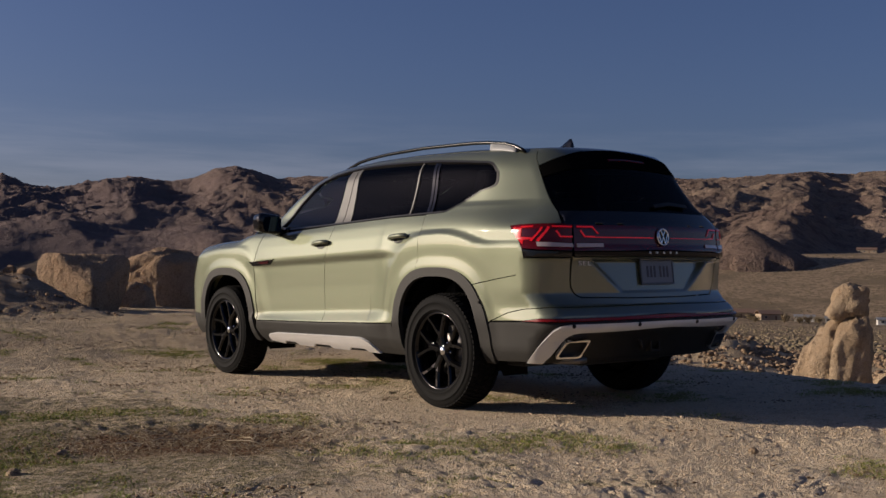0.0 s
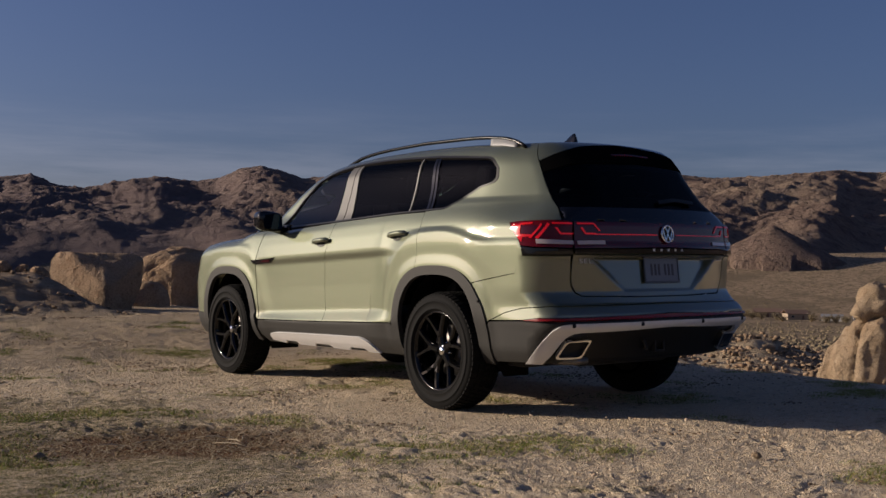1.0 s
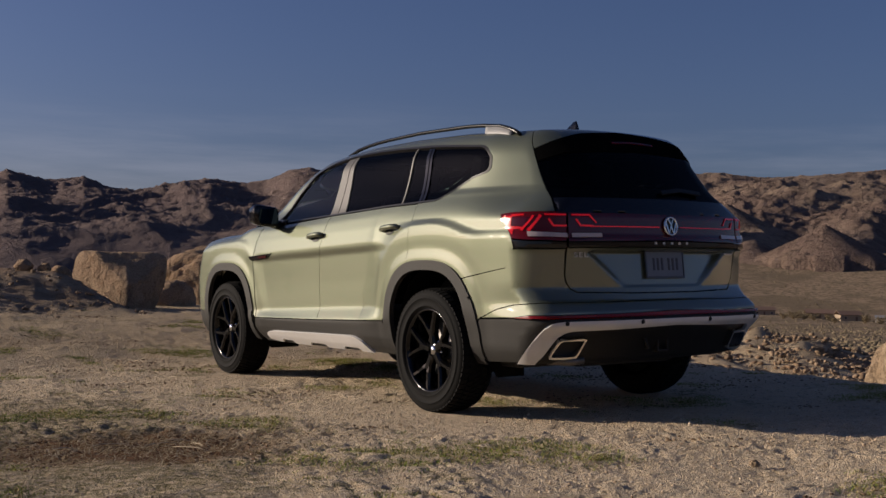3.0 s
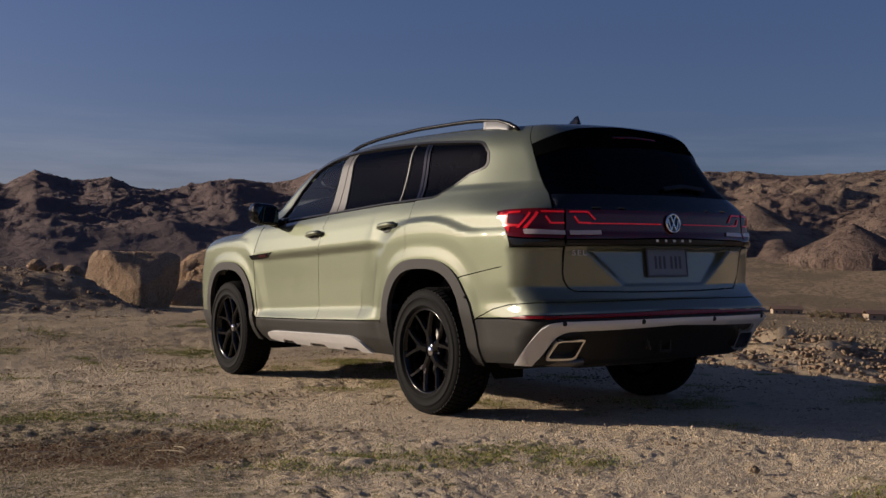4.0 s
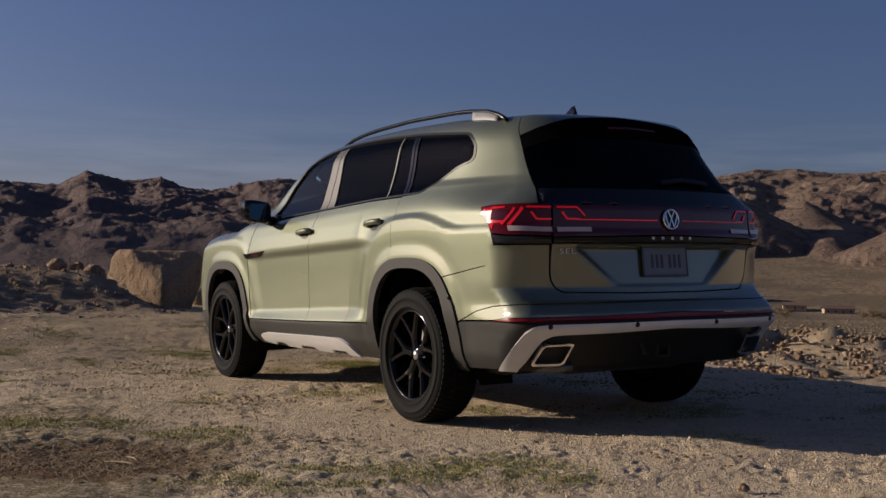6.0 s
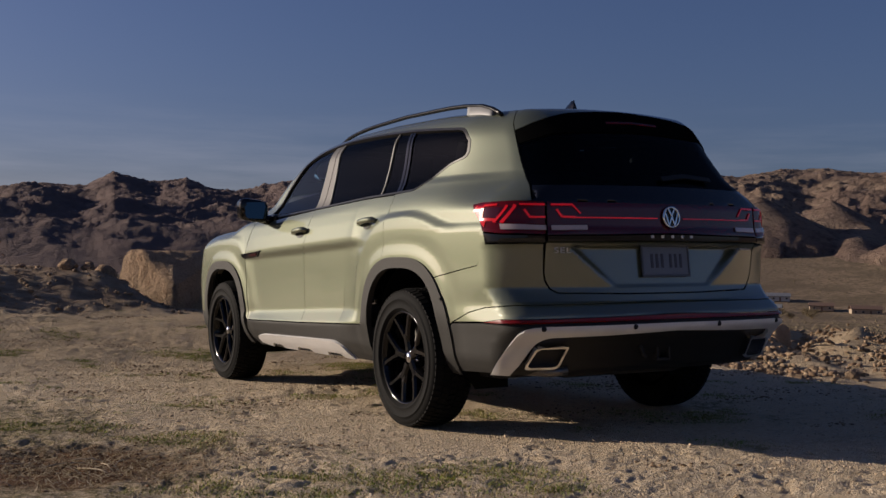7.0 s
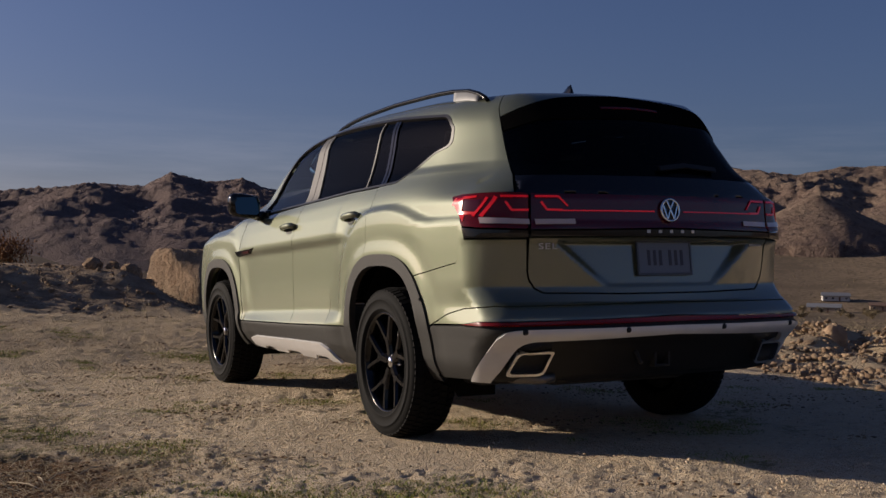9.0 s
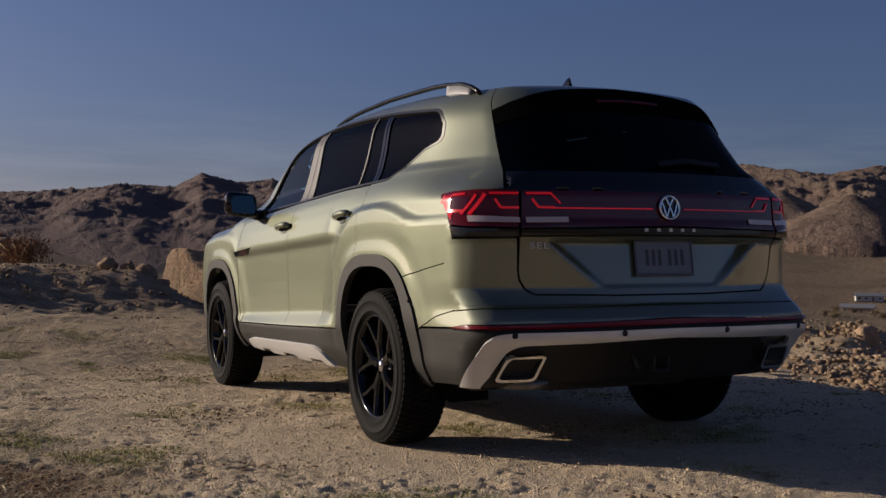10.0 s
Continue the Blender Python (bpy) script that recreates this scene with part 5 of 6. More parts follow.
def build_hills():
    az = np.concatenate([np.arange(-40, -2, 1.0), np.arange(-2, 66, 0.11), np.arange(66, 110, 1.0)])
    rad = np.arange(620, 1890, 7.5)
    A, R = np.meshgrid(az, rad, indexing="ij")
    cx, cy = -4.3, -5.6
    X, Y = cx + R * np.sin(np.radians(A)), cy + R * np.cos(np.radians(A))
    crest = 1620 + 90 * np.sin(A * 0.21 + 1.0) + 54 * np.sin(A * 0.55)
    top = 0.83 + crest * np.tan(np.radians(np.interp(A, RIDGE_AZ, RIDGE_EL)))
    left = smooth(40, 29, A)
    foot = 970 + (108 * np.sin(A * 0.33 + 0.5) + 45 * np.sin(A * 1.1)) * (1 - 0.6 * left) - 235 * left
    base = ground_height(X, Y)
    t = (R - foot) / (crest - foot)
    rise = np.where(t < 1, np.clip(t, -0.3, 1) * 0.62 + 0.38 * np.clip(t, 0, 1) ** 2.2, 1 - 0.5 * np.clip(t - 1, 0, 2))
    Z = base + (top - base) * rise
    flat = np.stack([X.ravel(), Y.ravel()], 1)
    rug = np.array([noise.ridged_multi_fractal(Vector((a / 170, b / 170, 1.7)), 0.9, 2.1, 6, 1.0, 2.0) for a, b in flat]).reshape(A.shape)
    fine = np.array([noise.ridged_multi_fractal(Vector((a / 62, b / 62, 4.2)), 0.75, 2.1, 6, 1.0, 2.0) for a, b in flat]).reshape(A.shape) - 1.1
    craggy = np.array([noise.fractal(Vector((a / 7, b / 7, 7.7)), 0.7, 2.1, 3) for a, b in flat]).reshape(A.shape)
    spur = np.array([noise.noise(Vector((a * 0.30, b / 450, 9.1))) for a, b in zip(A.ravel(), R.ravel())]).reshape(A.shape)
    mid = np.clip(t * 4, 0, 1) * np.clip((1.0 - t) * 3.0, 0.12, 1)
    Z = Z + mid * (9.0 * (rug - 1.1) + 13 * spur) * (1 + 0.3 * smooth(36, 42, A) * smooth(50, 46, A)) + np.clip(t * 3, 0, 1) * (5.5 * fine * np.clip((1.05 - t) * 4, 0.30, 1) + 1.7 * craggy)
    Z = np.where(t < 0, base - 3 + t * 10 + 3 * np.clip(1 + t * 8, 0, 1), Z)
    # lone cones and spurs on the fan
    for az0, r0, high, wide in ((53.6, 846, 29, 56), (45.6, 930, 46, 92), (42.4, 985, 52, 95), (49.0, 1010, 44, 90), (39.0, 960, 40, 90)):
        hx, hy = cx + r0 * math.sin(radians(az0)), cy + r0 * math.cos(radians(az0))
        d = np.hypot(X - hx, Y - hy) * (1 + 0.10 * fine)
        foot_z = float(ground_height(np.array([hx]), np.array([hy]))[0])
        Z = np.where(d < wide, np.maximum(Z, foot_z - 4 + high * np.clip(1 - d / wide, 0, 1) ** 0.95 + 1.5 * fine), Z)
    na, nr = A.shape
    verts = np.stack([X.ravel(), Y.ravel(), Z.ravel()], 1)
    i = np.arange(na - 1)[:, None] * nr + np.arange(nr - 1)[None]
    quads = np.stack([i, i + 1, i + nr + 1, i + nr], -1).reshape(-1, 4)
    me = bpy.data.meshes.new("hills")
    me.from_pydata(verts.tolist(), [], quads.tolist())
    me.polygons.foreach_set("use_smooth", np.ones(len(quads), bool))
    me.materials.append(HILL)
    return tagged(new("hills", me), "barren brown rocky hills beyond the valley", "mountain", kind="structure")


build_hills()


# ---- boulders ----
def rock_mesh(name, size, seed, material, power=4.0, sub=4, rough=0.10, lean=0.0, clefts=(), taper=0.0, facets=False, chips=6):
    """A weathered block: a rounded box, chipped by planes and worn."""
    bm = bmesh.new()
    bmesh.ops.create_icosphere(bm, subdivisions=sub, radius=1.0)
    rnd = random.Random(seed)
    off = Vector((seed * 3.7, seed * 1.3, seed * 0.7))
    planes = []
    for _ in range(chips):
        n0 = Vector((rnd.uniform(-1, 1), rnd.uniform(-1, 1), rnd.uniform(-0.4, 1))).normalized()
        planes.append((n0, rnd.uniform(0.78, 0.98)))
    for v in bm.verts:
        c = v.co.copy()
        c /= (abs(c.x) ** power + abs(c.y) ** power + abs(c.z) ** power) ** (1 / power)
        for n0, d in planes:
            over = c.dot(n0) - d
            if over > 0:
                c -= n0 * over * 0.85
        w = noise.fractal(c * 1.3 + off, 0.9, 2.0, 4) * rough + noise.fractal(c * 5 + off, 0.8, 2.0, 4) * rough * 0.35
        for n1, d1, wide, deep in clefts:
            off1 = c.dot(Vector(n1).normalized()) - d1 + 0.12 * noise.noise(c * 2.5 + off)
            w -= deep * math.exp(-(off1 / wide) ** 2)
        c += v.co * w
        thin_to = 1 - taper * c.z
        v.co = Vector(((c.x * thin_to + lean * c.z) * size[0], c.y * thin_to * size[1], c.z * size[2]))
    for f in bm.faces:
        f.smooth = not facets
    me = bpy.data.meshes.new(name)
    bm.to_mesh(me)
    bm.free()
    me.materials.append(material)
    return me


def boulder(name, at, size, seed, material, label, rot=0.0, group="", **kw):
    ob = new(name, rock_mesh(name, size, seed, material, **kw))
    ob.matrix_world = Matrix.Translation(at) @ Matrix.Rotation(radians(rot), 4, "Z")
    return tagged(ob, label, "boulder", group)


def gz(x, y):
    return float(ground_height(np.array([float(x)]), np.array([float(y)]))[0])


def seen_from(az, r):
    """A place at a bearing and distance from the parking place's near edge."""
    return -4.5 + r * math.sin(radians(az)), -5.6 + r * math.cos(radians(az))


boulder("boulder", (1.24, 12.12, 0.56), (0.47, 0.66, 0.60), 3, ROCK, "large tan flat-sided granite boulder", 32, power=9.0, sub=5, rough=0.05, lean=0.06, chips=3, clefts=(((0.5, -0.3, 0.8), 0.55, 0.03, 0.03), ((0.9, 0.1, -0.4), 0.1, 0.025, 0.025)))
boulder("boulder", (4.0, 15.2, 0.42), (0.86, 0.80, 0.92), 12, ROCK, "large rounded brown granite boulder with a dark cleft", 16, power=3.6, sub=5, rough=0.12, chips=4, clefts=(((0.0, 0.62, 0.75), 0.30, 0.07, 0.10), ((0.1, -0.6, 0.75), 0.15, 0.04, 0.05), ((0.2, 0.5, -0.8), 0.35, 0.05, 0.05)))
boulder("boulder", (2.62, 13.3, 0.30), (0.40, 0.32, 0.40), 14, ROCK, "small rounded tan boulder against a larger one", 10, power=2.6)
boulder("boulder", (4.05, 12.2, 0.10), (0.34, 0.30, 0.42), 17, ROCK, "small upright tan boulder beside larger ones", 40, power=3.0)
for x, y, s, sd in ((-0.36, 11.6, 0.12, 21), (0.17, 11.55, 0.15, 22), (-0.12, 11.4, 0.085, 23), (0.40, 11.7, 0.12, 24), (-0.95, 12.0, 0.05, 25)):
    boulder("rock", (x, y, gz(x, y) + s * 0.45), (s * 1.15, s, s * 0.8), sd, ROCK, "small tan rock on the earth mound", sd * 37, "rocks on the mound", power=4.0, sub=3, rough=0.2)
boulder("boulder", (-1.15, 20.6, gz(-1.15, 20.6) + 0.35), (0.36, 0.34, 0.55), 31, ROCK_PALE, "pale pointed boulder behind a dry bush", 15, power=2.6, lean=0.2)

# standing rock with a cap stone on the bench below the brow
bx, by = seen_from(57.7, 46.0)
bz = gz(bx, by)
bx, by = bx - 0.19, by + 0.30
boulder("standing_rock", (bx, by, bz + 1.15), (1.42, 1.15, 2.55), 44, ROCK_PALE, "tall pale weathered granite outcrop", -57.7, power=4.2, sub=5, rough=0.11, lean=0.22, taper=0.10, clefts=(((0.9, -0.3, 0.1), 0.20, 0.06, 0.12), ((0.7, -0.5, 0.4), -0.35, 0.08, 0.08), ((-0.6, -0.7, 0.3), 0.35, 0.07, 0.07)))
boulder("cap_stone", (bx + 0.33, by - 0.52, bz + 4.00), (0.74, 0.62, 0.74), 43, ROCK_PALE, "balanced grey cap stone on the outcrop", -57.7, power=3.6, sub=4, rough=0.22, lean=0.25, taper=0.15)
x, y = seen_from(60.6, 48.0)
boulder("boulder", (x, y, gz(x, y) + 0.35), (1.5, 1.1, 1.0), 45, ROCK_PALE, "pale rounded boulder beside the outcrop", 60, power=2.5, sub=4)
x, y = seen_from(46.9, 76.0)
boulder("boulder", (x, y, gz(x, y) + 0.1), (0.75, 0.7, 0.9), 47, ROCK, "dark upright boulder on the rubble heap", 60, power=3.0, sub=4)

def shard(seed):
    """An angular broken stone: the hull of a few points in a box."""
    r2 = random.Random(seed)
    bm = bmesh.new()
    for _ in range(26):
        q = Vector((r2.uniform(-1, 1), r2.uniform(-1, 1), r2.uniform(-1, 1)))
        q /= max(1.0, q.length * 0.95)
        bm.verts.new((q.x, q.y * 0.85, q.z * 0.72))
    bmesh.ops.convex_hull(bm, input=bm.verts)
    bmesh.ops.delete(bm, geom=[v for v in bm.verts if not v.link_faces], context="VERTS")
    bm.verts.index_update()
    vs, fs = [tuple(v.co) for v in bm.verts], [tuple(v.index for v in f.verts) for f in bm.faces]
    bm.free()
    return vs, fs


# rubble on the bench: larger rocks one by one, the rest as one mass
rnd = random.Random(5)
kinds = [rock_mesh("rubble_rock", (1.0, rnd.uniform(0.65, 0.95), rnd.uniform(0.5, 0.85)), 60 + i, ROCK_RUBBLE, power=rnd.uniform(3.0, 8.0), sub=2, rough=rnd.uniform(0.18, 0.34), lean=rnd.uniform(-0.4, 0.4), facets=True) for i in range(12)]
for i in range(230):
    az, r = rnd.uniform(38.5, 57.5), rnd.uniform(54, 98)
    x, y = seen_from(az, r)
    s = 0.12 + 0.55 * rnd.random() ** 2.8
    ob = new("rubble_rock", kinds[i % 12])
    ob.matrix_world = Matrix.Translation((x, y, gz(x, y) - s * 0.05)) @ Euler((rnd.uniform(-0.4, 0.4), rnd.uniform(-0.4, 0.4), rnd.uniform(0, 6.3))).to_matrix().to_4x4() @ Matrix.Diagonal((s, s, s * rnd.uniform(0.7, 1.1), 1))
    tagged(ob, "pale granite rock in a heap of rubble", "rock", "rubble rocks")


def scatter(name, verts, faces, places, material, label, smooth_on=False):
    """Many small pieces in one mesh: each place is a 3 x 3 matrix and an offset."""
    verts, faces = np.asarray(verts, float), np.asarray(faces, int)
    n, k = len(places), len(verts)
    M = np.array([p[0] for p in places])
    T = np.array([p[1] for p in places])
    V = np.einsum("nij,kj->nki", M, verts) + T[:, None, :]
    F = (faces[None] + (np.arange(n) * k)[:, None, None]).reshape(-1, faces.shape[1])
    me = bpy.data.meshes.new(name)
    me.vertices.add(n * k)
    me.vertices.foreach_set("co", V.ravel())
    me.loops.add(F.size)
    me.loops.foreach_set("vertex_index", F.ravel())
    me.polygons.add(len(F))
    me.polygons.foreach_set("loop_start", np.arange(len(F)) * faces.shape[1])
    if smooth_on:
        me.polygons.foreach_set("use_smooth", np.ones(len(F), bool))
    me.update()
    me.materials.append(material)
    return tagged(new(name, me), label, kind="stuff")


def turn_m(a, tip=0.0, roll=0.0):
    return np.array(Euler((tip, roll, a)).to_matrix())


def ball(sub=1, seed=0, rough=0.25):
    bm = bmesh.new()
    bmesh.ops.create_icosphere(bm, subdivisions=sub, radius=1.0)
    r2 = random.Random(seed)
    vs = [tuple(v.co * (1 + r2.uniform(-rough, rough))) for v in bm.verts]
    fs = [tuple(v.index for v in f.verts) for f in bm.faces]
    bm.free()
    return vs, fs


def varied(name, cols, rough=0.9, bump=0.0, scale=30.0):
    """A matt surface whose colour varies from piece to piece."""
    k = Mat(name)
    isl = k.node("ShaderNodeNewGeometry").outputs["Random Per Island"]
    col = k.ramp(isl, [(i / (len(cols) - 1), c) for i, c in enumerate(cols)])
    kw = {}
    if bump:
        nz = k.noise(scale, 4, 0.65, k.coords())
        col = k.mix(k.math("MULTIPLY", k.step(nz, 0.6, 0.4), 0.45), col, tuple(c * 0.45 for c in cols[0]))
        kw["normal"] = k.bump(nz, bump, 0.3 / scale)
    return k.out(color=col, rough=rough, spec=0.2, **kw)


RUBBLE = varied("rubble", [(0.20, 0.135, 0.085), (0.32, 0.23, 0.15), (0.24, 0.16, 0.10), (0.38, 0.285, 0.19)], 0.95, 0.6, 3.0)
PEBBLE = varied("pebble", [(0.42, 0.32, 0.215), (0.60, 0.48, 0.345), (0.34, 0.25, 0.165), (0.66, 0.56, 0.43)])
WEED = varied("weed", [(0.14, 0.19, 0.03), (0.25, 0.29, 0.05), (0.17, 0.21, 0.04), (0.38, 0.31, 0.11), (0.28, 0.20, 0.08)])
STRAW = varied("straw", [(0.42, 0.33, 0.19), (0.26, 0.18, 0.09), (0.55, 0.46, 0.30), (0.17, 0.10, 0.05)])
SCRUB = varied("scrub", [(0.18, 0.145, 0.09), (0.24, 0.185, 0.115), (0.15, 0.125, 0.075)])

kinds = [([], *shard(90 + i)) for i in range(4)]
n = 0
while n < 20000:
    az, r = rnd.uniform(37.0, 61.5), 44 + 62 * rnd.random()
    x, y = seen_from(az, r)
    if noise.noise(Vector((x * 0.16, y * 0.16, 2.0))) < rnd.uniform(-0.35, 0.25):
        continue
    s = 0.03 + 0.26 * rnd.random() ** 4
    kinds[n % 4][0].append((turn_m(rnd.uniform(0, 6.3), rnd.uniform(-0.5, 0.5)) * (s, s * rnd.uniform(0.7, 1.0), s * rnd.uniform(0.6, 1.0)), (x, y, gz(x, y) + s * 0.3)))
    n += 1
for pl, vs, fs in kinds:
    scatter("rubble", vs, fs, pl, RUBBLE, "loose pale granite rubble on the bench")

# ---- ground cover near the car ----
def near_ground(x, y):
    return gz(x, y) - 0.03 * math.exp(-((x + 2.95) / 0.6) ** 2 - ((y + 0.55) / 0.5) ** 2)


def free_spot():
    """A place on the sand that no wheel stands on."""
    while True:
        y = rnd.uniform(-4.2, 9.0)
        x = rnd.uniform(-6.0 + max(0, y) * 0.45, 3.6)
        if min(abs(x + 0.85), abs(x - 0.85)) > 0.2 or (abs(y) > 0.4 and abs(y - 2.98) > 0.4):
            return x, y


places = []
for i in range(34000):
    x, y = free_spot()
    s = 0.0025 + 0.0085 * rnd.random() ** 2.2
    if i % 40 == 0:
        s *= 1.6
    places.append((turn_m(rnd.uniform(0, 6.3)) * (s, s * 0.85, s * 0.8), (x, y, near_ground(x, y) + 0.004)))
scatter("pebbles", *shard(33), places, PEBBLE, "small granite pebbles on the sand")


def cover(x, y):
    """How thickly weeds grow at a place."""
    n = noise.fractal(Vector((x * 1.1, y * 1.1, 5.0)), 0.9, 2.0, 4)
    field = max(0.0, min(1.0, (-1.5 - x) / 1.8)) * max(0.0, min(1.0, (3.4 - y) / 3.0)) * max(0.0, min(1.0, (y + 2.5) / 1.4))
    return n + 0.42 * field - 0.33


blade = [(-0.5, 0, 0), (0.5, 0, 0), (0.30, 0.25, 0.6), (-0.30, 0.25, 0.6), (0.0, 0.75, 1.0)]
places = []
tufts = 0
while tufts < 13000:
    x, y = free_spot()
    if cover(x, y) < rnd.uniform(-0.12, 0.42) or (x + 2.9) ** 2 + (y + 0.55) ** 2 < 0.5:
        continue
    tufts += 1
    z = near_ground(x, y) + 0.006
    for _ in range(rnd.randint(6, 13)):
        h = rnd.uniform(0.005, 0.014)
        w = rnd.uniform(0.0025, 0.006)
        a = rnd.uniform(0, 6.3)
        places.append((turn_m(a) * np.array((w, h * 1.9, h)), (x + rnd.gauss(0, 0.028), y + rnd.gauss(0, 0.028), z)))
me_faces = [(0, 1, 2), (0, 2, 3), (3, 2, 4)]
scatter("weeds", blade, me_faces, places, WEED, "short green weeds in patches on the sand")

# straw and roots: thin bent strips lying about, thickest in the dug patch
strip = [(-0.5, -0.5, 0), (0.5, -0.5, 0), (0.5, 0.0, 1), (-0.5, 0.0, 1), (0.4, 0.5, 0.2), (-0.4, 0.5, 0.2)]
places = []
for i in range(9000):
    if i < 2000:
        x, y = -2.85 + rnd.gauss(0, 0.55), -0.55 + rnd.gauss(0, 0.30)
        ln, lift = rnd.uniform(0.03, 0.16), rnd.uniform(0.002, 0.022)
    else:
        x, y = free_spot()
        if rnd.random() > 0.25 + max(0.0, cover(x, y)) * 2:
            continue
        ln, lift = rnd.uniform(0.02, 0.09), rnd.uniform(0.001, 0.008)
    places.append((turn_m(rnd.uniform(0, 6.3)) * np.array((rnd.uniform(0.0015, 0.0040), ln, lift)), (x, y, near_ground(x, y) + 0.010)))
scatter("straw", strip, [(0, 1, 2, 3), (3, 2, 4, 5)], places, STRAW, "dry straw and roots strewn over the soil")

# clods of turned earth in the dug patch
CLOD = varied("clod", [(0.11, 0.058, 0.03), (0.21, 0.12, 0.065), (0.15, 0.085, 0.045)])
places = []
for _ in range(1100):
    x, y = -2.95 + rnd.gauss(0, 0.50), -0.52 + rnd.gauss(0, 0.24)
    s = 0.003 + 0.009 * rnd.random() ** 2.5
    places.append((turn_m(rnd.uniform(0, 6.3)) * (s, s * 0.8, s * 0.6), (x, y, near_ground(x, y) + 0.012)))
scatter("clods", *shard(32), places, CLOD, "dark clods of turned earth")

# dark flakes of dried crust and plant litter in small patches over the sand
FLAKE = varied("litter", [(0.16, 0.10, 0.055), (0.27, 0.185, 0.11), (0.11, 0.07, 0.04), (0.34, 0.25, 0.16)])
places = []
for _ in range(150):
    cx, cy = free_spot()
    size = rnd.uniform(0.05, 0.28)
    for _ in range(int(20 + 230 * size)):
        x, y = cx + rnd.gauss(0, size * 1.2), cy + rnd.gauss(0, size * 0.6)
        s = 0.004 + 0.013 * rnd.random() ** 2.2
        places.append((turn_m(rnd.uniform(0, 6.3), rnd.uniform(-0.3, 0.3)) * (s, s * 0.7, s * 0.4), (x, y, near_ground(x, y) + 0.008)))
scatter("litter", *shard(35), places, FLAKE, "dark flakes of dried crust and plant litter")

# single sticks and stones
ROOT = varied("pale_root", [(0.40, 0.32, 0.21), (0.50, 0.42, 0.30), (0.32, 0.24, 0.15)])
for x, y, a, ln in ((-1.25, -1.85, 0.5, 0.30), (-2.75, -0.72, 2.0, 0.24), (-2.68, -0.62, 1.6, 0.17), (-2.60, -0.56, 1.0, 0.20), (-2.82, -0.50, 0.2, 0.22), (-2.72, -0.44, 2.6, 0.16), (-2.45, -0.50, 0.7, 0.19), (-3.05, -0.42, 0.1, 0.20), (-3.3, -0.5, 2.9, 0.16)):
    z = near_ground(x, y) + 0.016
    dx, dy = math.cos(a) * ln / 2, math.sin(a) * ln / 2
    me = bpy.data.meshes.new("stick")
    bm = tube([(-dx, -dy, 0), (-dx * 0.3, -dy * 0.2, 0.012), (dx * 0.4, dy * 0.5, 0.008), (dx, dy, 0.002)], [0.0018, 0.0026, 0.0020, 0.0010], 6)
    bm.to_mesh(me)
    bm.free()
    me.materials.append(ROOT)
    stick = new("stick", me)
    stick.location = (x, y, z)
    tagged(stick, "pale dry stick lying on the sand", "stick", "sticks on the sand")
for x, y, s, sd in ((-3.70, -0.72, 0.026, 71), (-4.05, -1.15, 0.030, 72), (-0.75, -2.35, 0.022, 73), (0.35, -2.45, 0.020, 74)):
    boulder("stone", (x, y, near_ground(x, y) + s * 0.5), (s * 1.2, s, s * 0.8), sd, ROCK_PALE, "small pale stone lying on the sand", sd * 31, "stones on the sand", power=3.0, sub=2)


# stones and clods over the earth mound
places = []
while len(places) < 1800:
    x, y = rnd.uniform(-4.5, 0.9), rnd.uniform(8.2, 13.5)
    s = 0.007 + 0.045 * rnd.random() ** 6
    places.append((turn_m(rnd.uniform(0, 6.3), rnd.uniform(-0.4, 0.4)) * (s, s * 0.8, s * 0.65), (x, y, gz(x, y) + s * 0.3)))
scatter("mound_stones", *shard(31), places, RUBBLE, "brown clods and stones on the earth mound")


# ---- dry grass and bushes ----
def tuft(name, x, y, n, h, spread, material, label, cat, lean=0.5):
    z = gz(x, y)
    pl = []
    for _ in range(n):
        a = rnd.uniform(0, 6.3)
        hh = h * rnd.uniform(0.45, 1.0)
        rr = spread * math.sqrt(rnd.random())
        b = rnd.uniform(0, 6.3)
        pl.append((turn_m(a) * np.array((rnd.uniform(0.002, 0.004) * (1 + h), hh * lean * rnd.random(), hh)), (x + rr * math.cos(b), y + rr * math.sin(b), z - 0.01)))
    ob = scatter(name, blade, me_faces, pl, material, label)
    del ob["kind"]
    return tagged(ob, label, cat)


for i in range(16):
    x, y = rnd.uniform(-0.2, 3.6), rnd.uniform(9.3, 11.2)
    tuft("grass_tuft", x, y, rnd.randint(14, 30), rnd.uniform(0.06, 0.15), 0.14, STRAW, "dry grass tuft at the foot of the boulders", "grass")


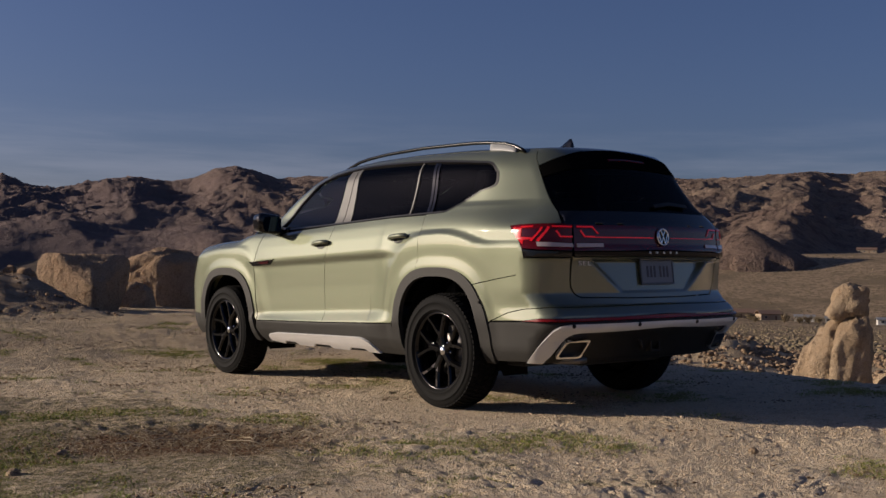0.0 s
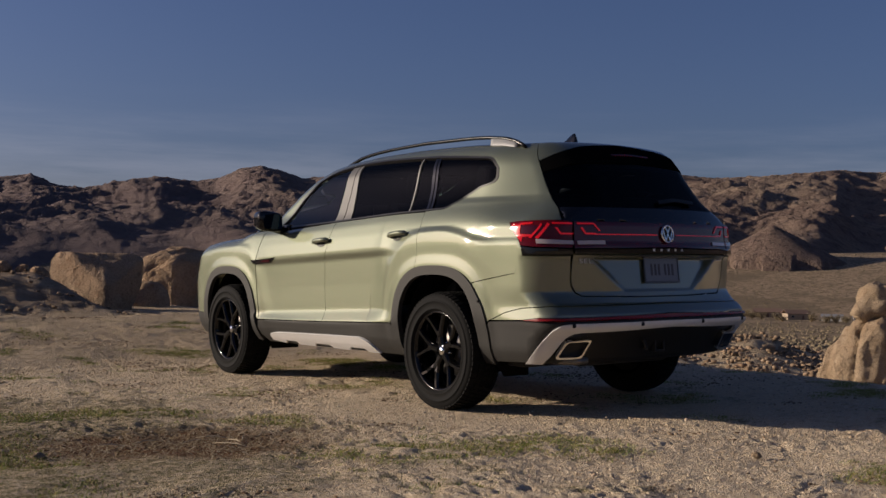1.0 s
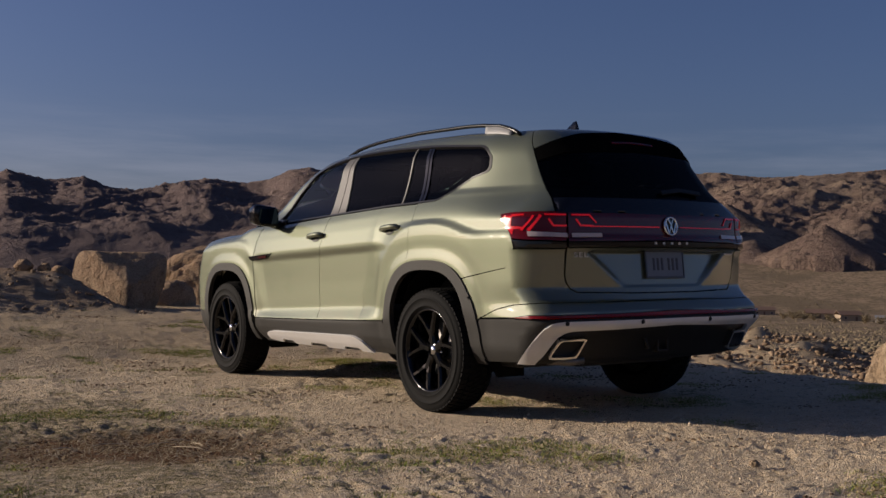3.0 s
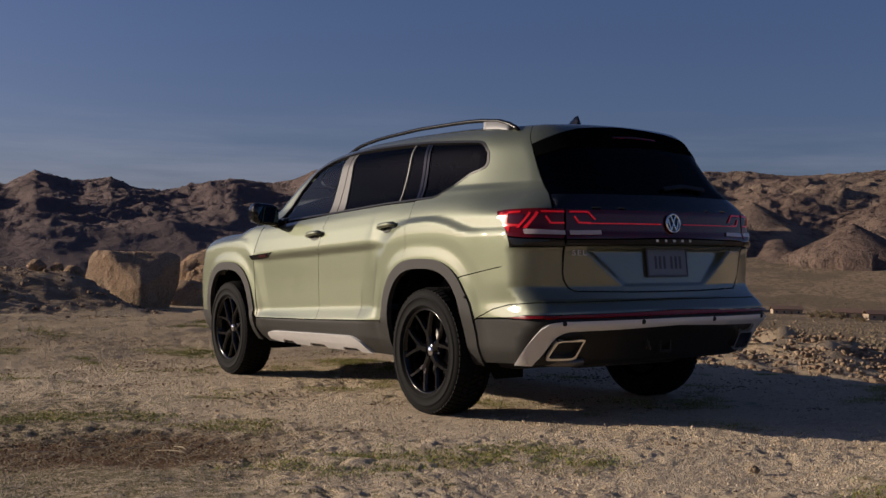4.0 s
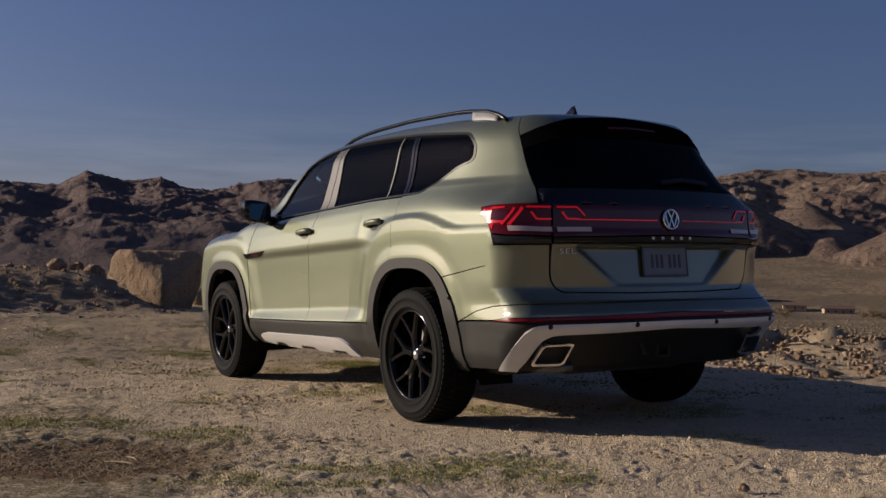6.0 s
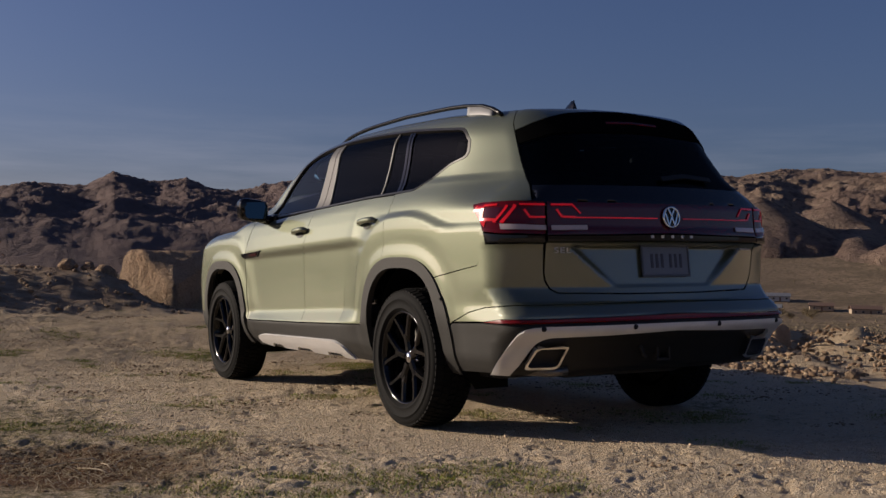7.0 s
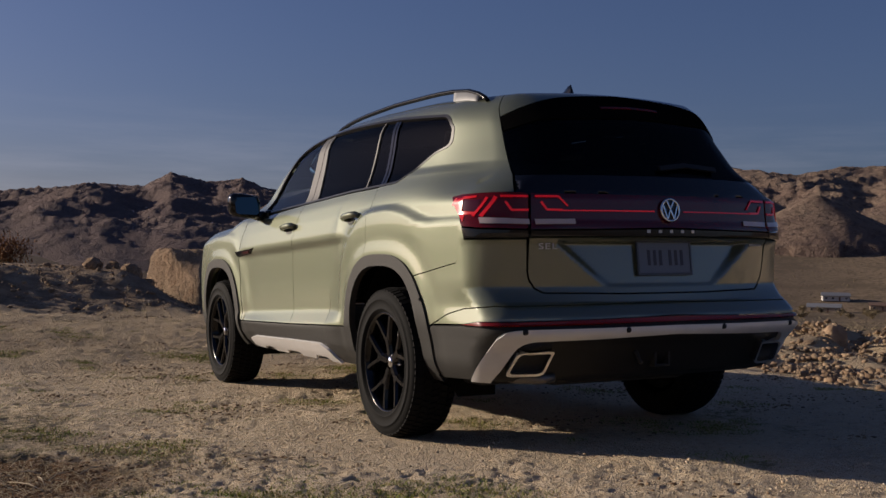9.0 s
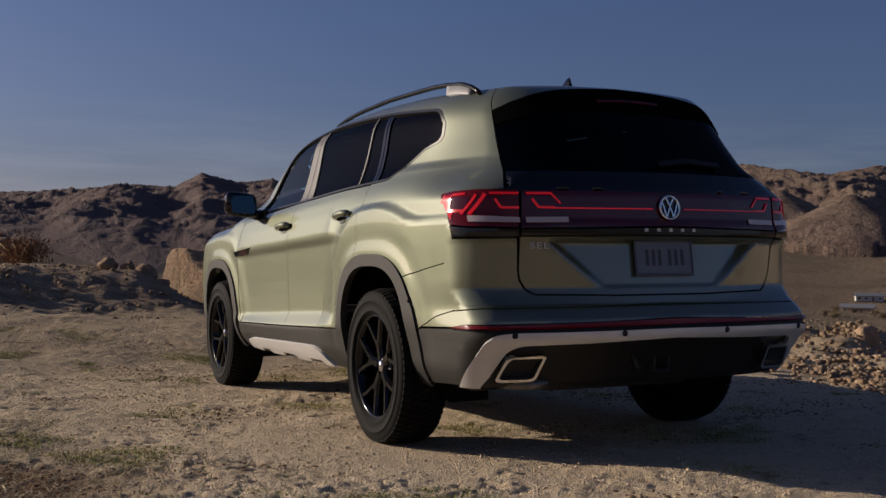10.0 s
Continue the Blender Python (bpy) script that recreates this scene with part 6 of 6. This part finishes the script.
def bush(name, x, y, w, h, material, label, n=500, leaf=0.05, cat="bush"):
    """Thin branches with many small leaf blades round them, open at the edge."""
    z = gz(x, y)
    top = empty(name, Matrix.Translation((x, y, z - 0.05)))
    tagged(top, label, cat)
    bm = bmesh.new()
    ends = []
    for i in range(9):
        a = rnd.uniform(0, 6.3)
        e = Vector((math.cos(a) * w * rnd.uniform(0.2, 0.5), math.sin(a) * w * rnd.uniform(0.2, 0.5), h * rnd.uniform(0.5, 0.95)))
        ends.append(e)
        t = tube([Vector((0, 0, 0)), e * 0.5 + Vector((0, 0, h * 0.1)), e], [0.03 * w, 0.02 * w, 0.006 * w], 5)
        me = bpy.data.meshes.new("t")
        t.to_mesh(me)
        t.free()
        bm.from_mesh(me)
        bpy.data.meshes.remove(me)
    part("branches", bm, STRAW, top)
    pl = []
    for _ in range(n):
        e = rnd.choice(ends)
        c = e * rnd.uniform(0.45, 1.05)
        q = c + Vector((rnd.gauss(0, w * 0.14), rnd.gauss(0, w * 0.14), rnd.gauss(0, h * 0.13)))
        q.z = max(q.z, 0.04)
        s = leaf * rnd.uniform(0.6, 1.5)
        pl.append((turn_m(rnd.uniform(0, 6.3), rnd.uniform(-1.4, 1.4)) * np.array((s * 0.5, s * 0.4, s)), tuple(q)))
    ob = scatter("crown", blade, me_faces, pl, material, "")
    del ob["kind"]
    ob.parent = top
    return top


RUSSET = varied("russet_twigs", [(0.16, 0.075, 0.03), (0.26, 0.13, 0.055), (0.11, 0.055, 0.025)])
bush("dry_bush", -0.85, 19.4, 1.2, 0.75, RUSSET, "russet dry bush on the earth mound", 2600, 0.05)
bush("dry_bush", -0.25, 19.2, 0.9, 0.35, RUSSET, "low russet dry bush on the earth mound", 1300, 0.04)
x, y = seen_from(61.2, 45.0)
bush("dry_bush", x, y, 2.4, 1.7, STRAW, "straw-coloured dry bush beside the boulder", 900, 0.11)

# scrub over the valley floor, past counting
places = []
for _ in range(15000):
    az, r = rnd.uniform(2, 64), 300 * (900 / 300) ** rnd.random()
    x, y = seen_from(az, r)
    s = (0.20 + 0.50 * rnd.random() ** 2) * (0.5 + r / 800)
    places.append((turn_m(rnd.uniform(0, 6.3)) * (s, s * 0.9, s * 0.55), (x, y, gz(x, y) + s * 0.1)))
for _ in range(3500):
    az, r = rnd.uniform(36, 64), 104 * 3.0 ** rnd.random()
    x, y = seen_from(az, r)
    s = 0.10 + 0.45 * rnd.random() ** 2
    places.append((turn_m(rnd.uniform(0, 6.3)) * (s, s * 0.9, s * 0.6), (x, y, gz(x, y) + s * 0.1)))
scatter("scrub", *shard(34), places, SCRUB, "low desert scrub over the valley floor")
for i in range(44):
    az, r = rnd.choice(((rnd.uniform(51, 59), rnd.uniform(520, 620)), (rnd.uniform(40, 49), rnd.uniform(500, 640))))
    x, y = seen_from(az, r)
    bush("tree", x, y, rnd.uniform(3.5, 5.5), rnd.uniform(2.2, 3.6), SCRUB, "dark green desert tree near the houses", 700, 0.42, "tree")


# ---- houses in the valley ----
WALL = plain("stucco", (0.36, 0.28, 0.20), 0.9)
WALL_WHITE = plain("white_siding", (0.50, 0.48, 0.45), 0.8)
ROOF_BROWN = plain("brown_shingle", (0.17, 0.105, 0.075), 0.85)
ROOF_GREY = plain("grey_metal", (0.20, 0.205, 0.22), 0.6)
PANE = plain("dark_pane", (0.03, 0.035, 0.045), 0.1)


def house(az, r, w, d, h, yaw, wall, roof, label):
    x, y = seen_from(az, r)
    top = empty("house", Matrix.Translation((x, y, gz(x, y) - 0.2)) @ Matrix.Rotation(radians(yaw), 4, "Z"))
    tagged(top, label, "house")
    box("wall", (-w / 2, -d / 2, 0), (w / 2, d / 2, h), wall, top)
    bm = bmesh.new()
    ov, rise = 0.6, d * 0.22
    pts = [(-w / 2 - ov, -d / 2 - ov, h - 0.1), (w / 2 + ov, -d / 2 - ov, h - 0.1), (w / 2 + ov, 0, h + rise), (-w / 2 - ov, 0, h + rise), (-w / 2 - ov, d / 2 + ov, h - 0.1), (w / 2 + ov, d / 2 + ov, h - 0.1)]
    v = [bm.verts.new(p) for p in pts]
    v2 = [bm.verts.new((p[0], p[1], p[2] + 0.22)) for p in pts]
    for q in ((0, 1, 2, 3), (3, 2, 5, 4)):
        bm.faces.new([v[i] for i in q][::-1])
        bm.faces.new([v2[i] for i in q])
    for a, b in ((0, 1), (1, 2), (2, 5), (5, 4), (4, 3), (3, 0)):
        bm.faces.new((v[a], v[b], v2[b], v2[a]))
    bmesh.ops.recalc_face_normals(bm, faces=bm.faces)
    part("roof", bm, roof, top)
    n = max(2, int(w / 3.5))
    for i in range(n):
        cx_ = -w / 2 + (i + 0.5) * w / n
        if i == n // 2:
            box("door", (cx_ - 0.5, -d / 2 - 0.06, 0.2), (cx_ + 0.5, -d / 2 + 0.02, 2.3), ROOF_BROWN, top)
        else:
            win = box("window", (cx_ - 0.7, -d / 2 - 0.05, 1.1), (cx_ + 0.7, -d / 2 + 0.02, 2.2), WALL_WHITE, top)
            box("pane", (cx_ - 0.6, -d / 2 - 0.08, 1.2), (cx_ + 0.6, -d / 2 - 0.04, 2.1), PANE, win)


house(53.4, 594, 13, 8, 2.8, -50, WALL, ROOF_BROWN, "tan house with a low brown roof in the valley")
house(54.7, 567, 10, 8, 3.0, -35, WALL, ROOF_BROWN, "brown-roofed house beside parked vans")
house(56.4, 558, 9, 4, 2.4, -60, WALL_WHITE, ROOF_GREY, "long white mobile home in the valley")
house(57.6, 540, 4.5, 3, 2.6, -55, WALL_WHITE, ROOF_GREY, "small white shed in the valley")
house(60.1, 540, 8, 4, 2.6, -50, WALL_WHITE, ROOF_GREY, "white mobile home behind the outcrop")
house(59.2, 1062, 16, 9, 3.0, -60, WALL, ROOF_BROWN, "distant brown house at the foot of the hills")
house(50.6, 621, 15, 8, 3.0, -40, WALL, ROOF_BROWN, "tan house with a red-brown roof in the valley")
house(48.6, 630, 12, 7, 2.8, -45, WALL, ROOF_BROWN, "tan house with a low roof among scrub")
house(46.5, 657, 14, 8, 2.8, -40, WALL_WHITE, ROOF_GREY, "white house with a pale grey roof")
house(46.0, 612, 16, 8, 2.8, -50, WALL, ROOF_GREY, "long low house with a dark roof")
house(43.0, 1008, 14, 8, 2.8, -45, WALL_WHITE, ROOF_GREY, "distant white house on the fan")
house(46.7, 1035, 10, 7, 2.8, -45, WALL_WHITE, ROOF_GREY, "distant pale house on the fan")
house(51.9, 1035, 14, 8, 2.8, -45, WALL_WHITE, ROOF_GREY, "distant white house below the hills")
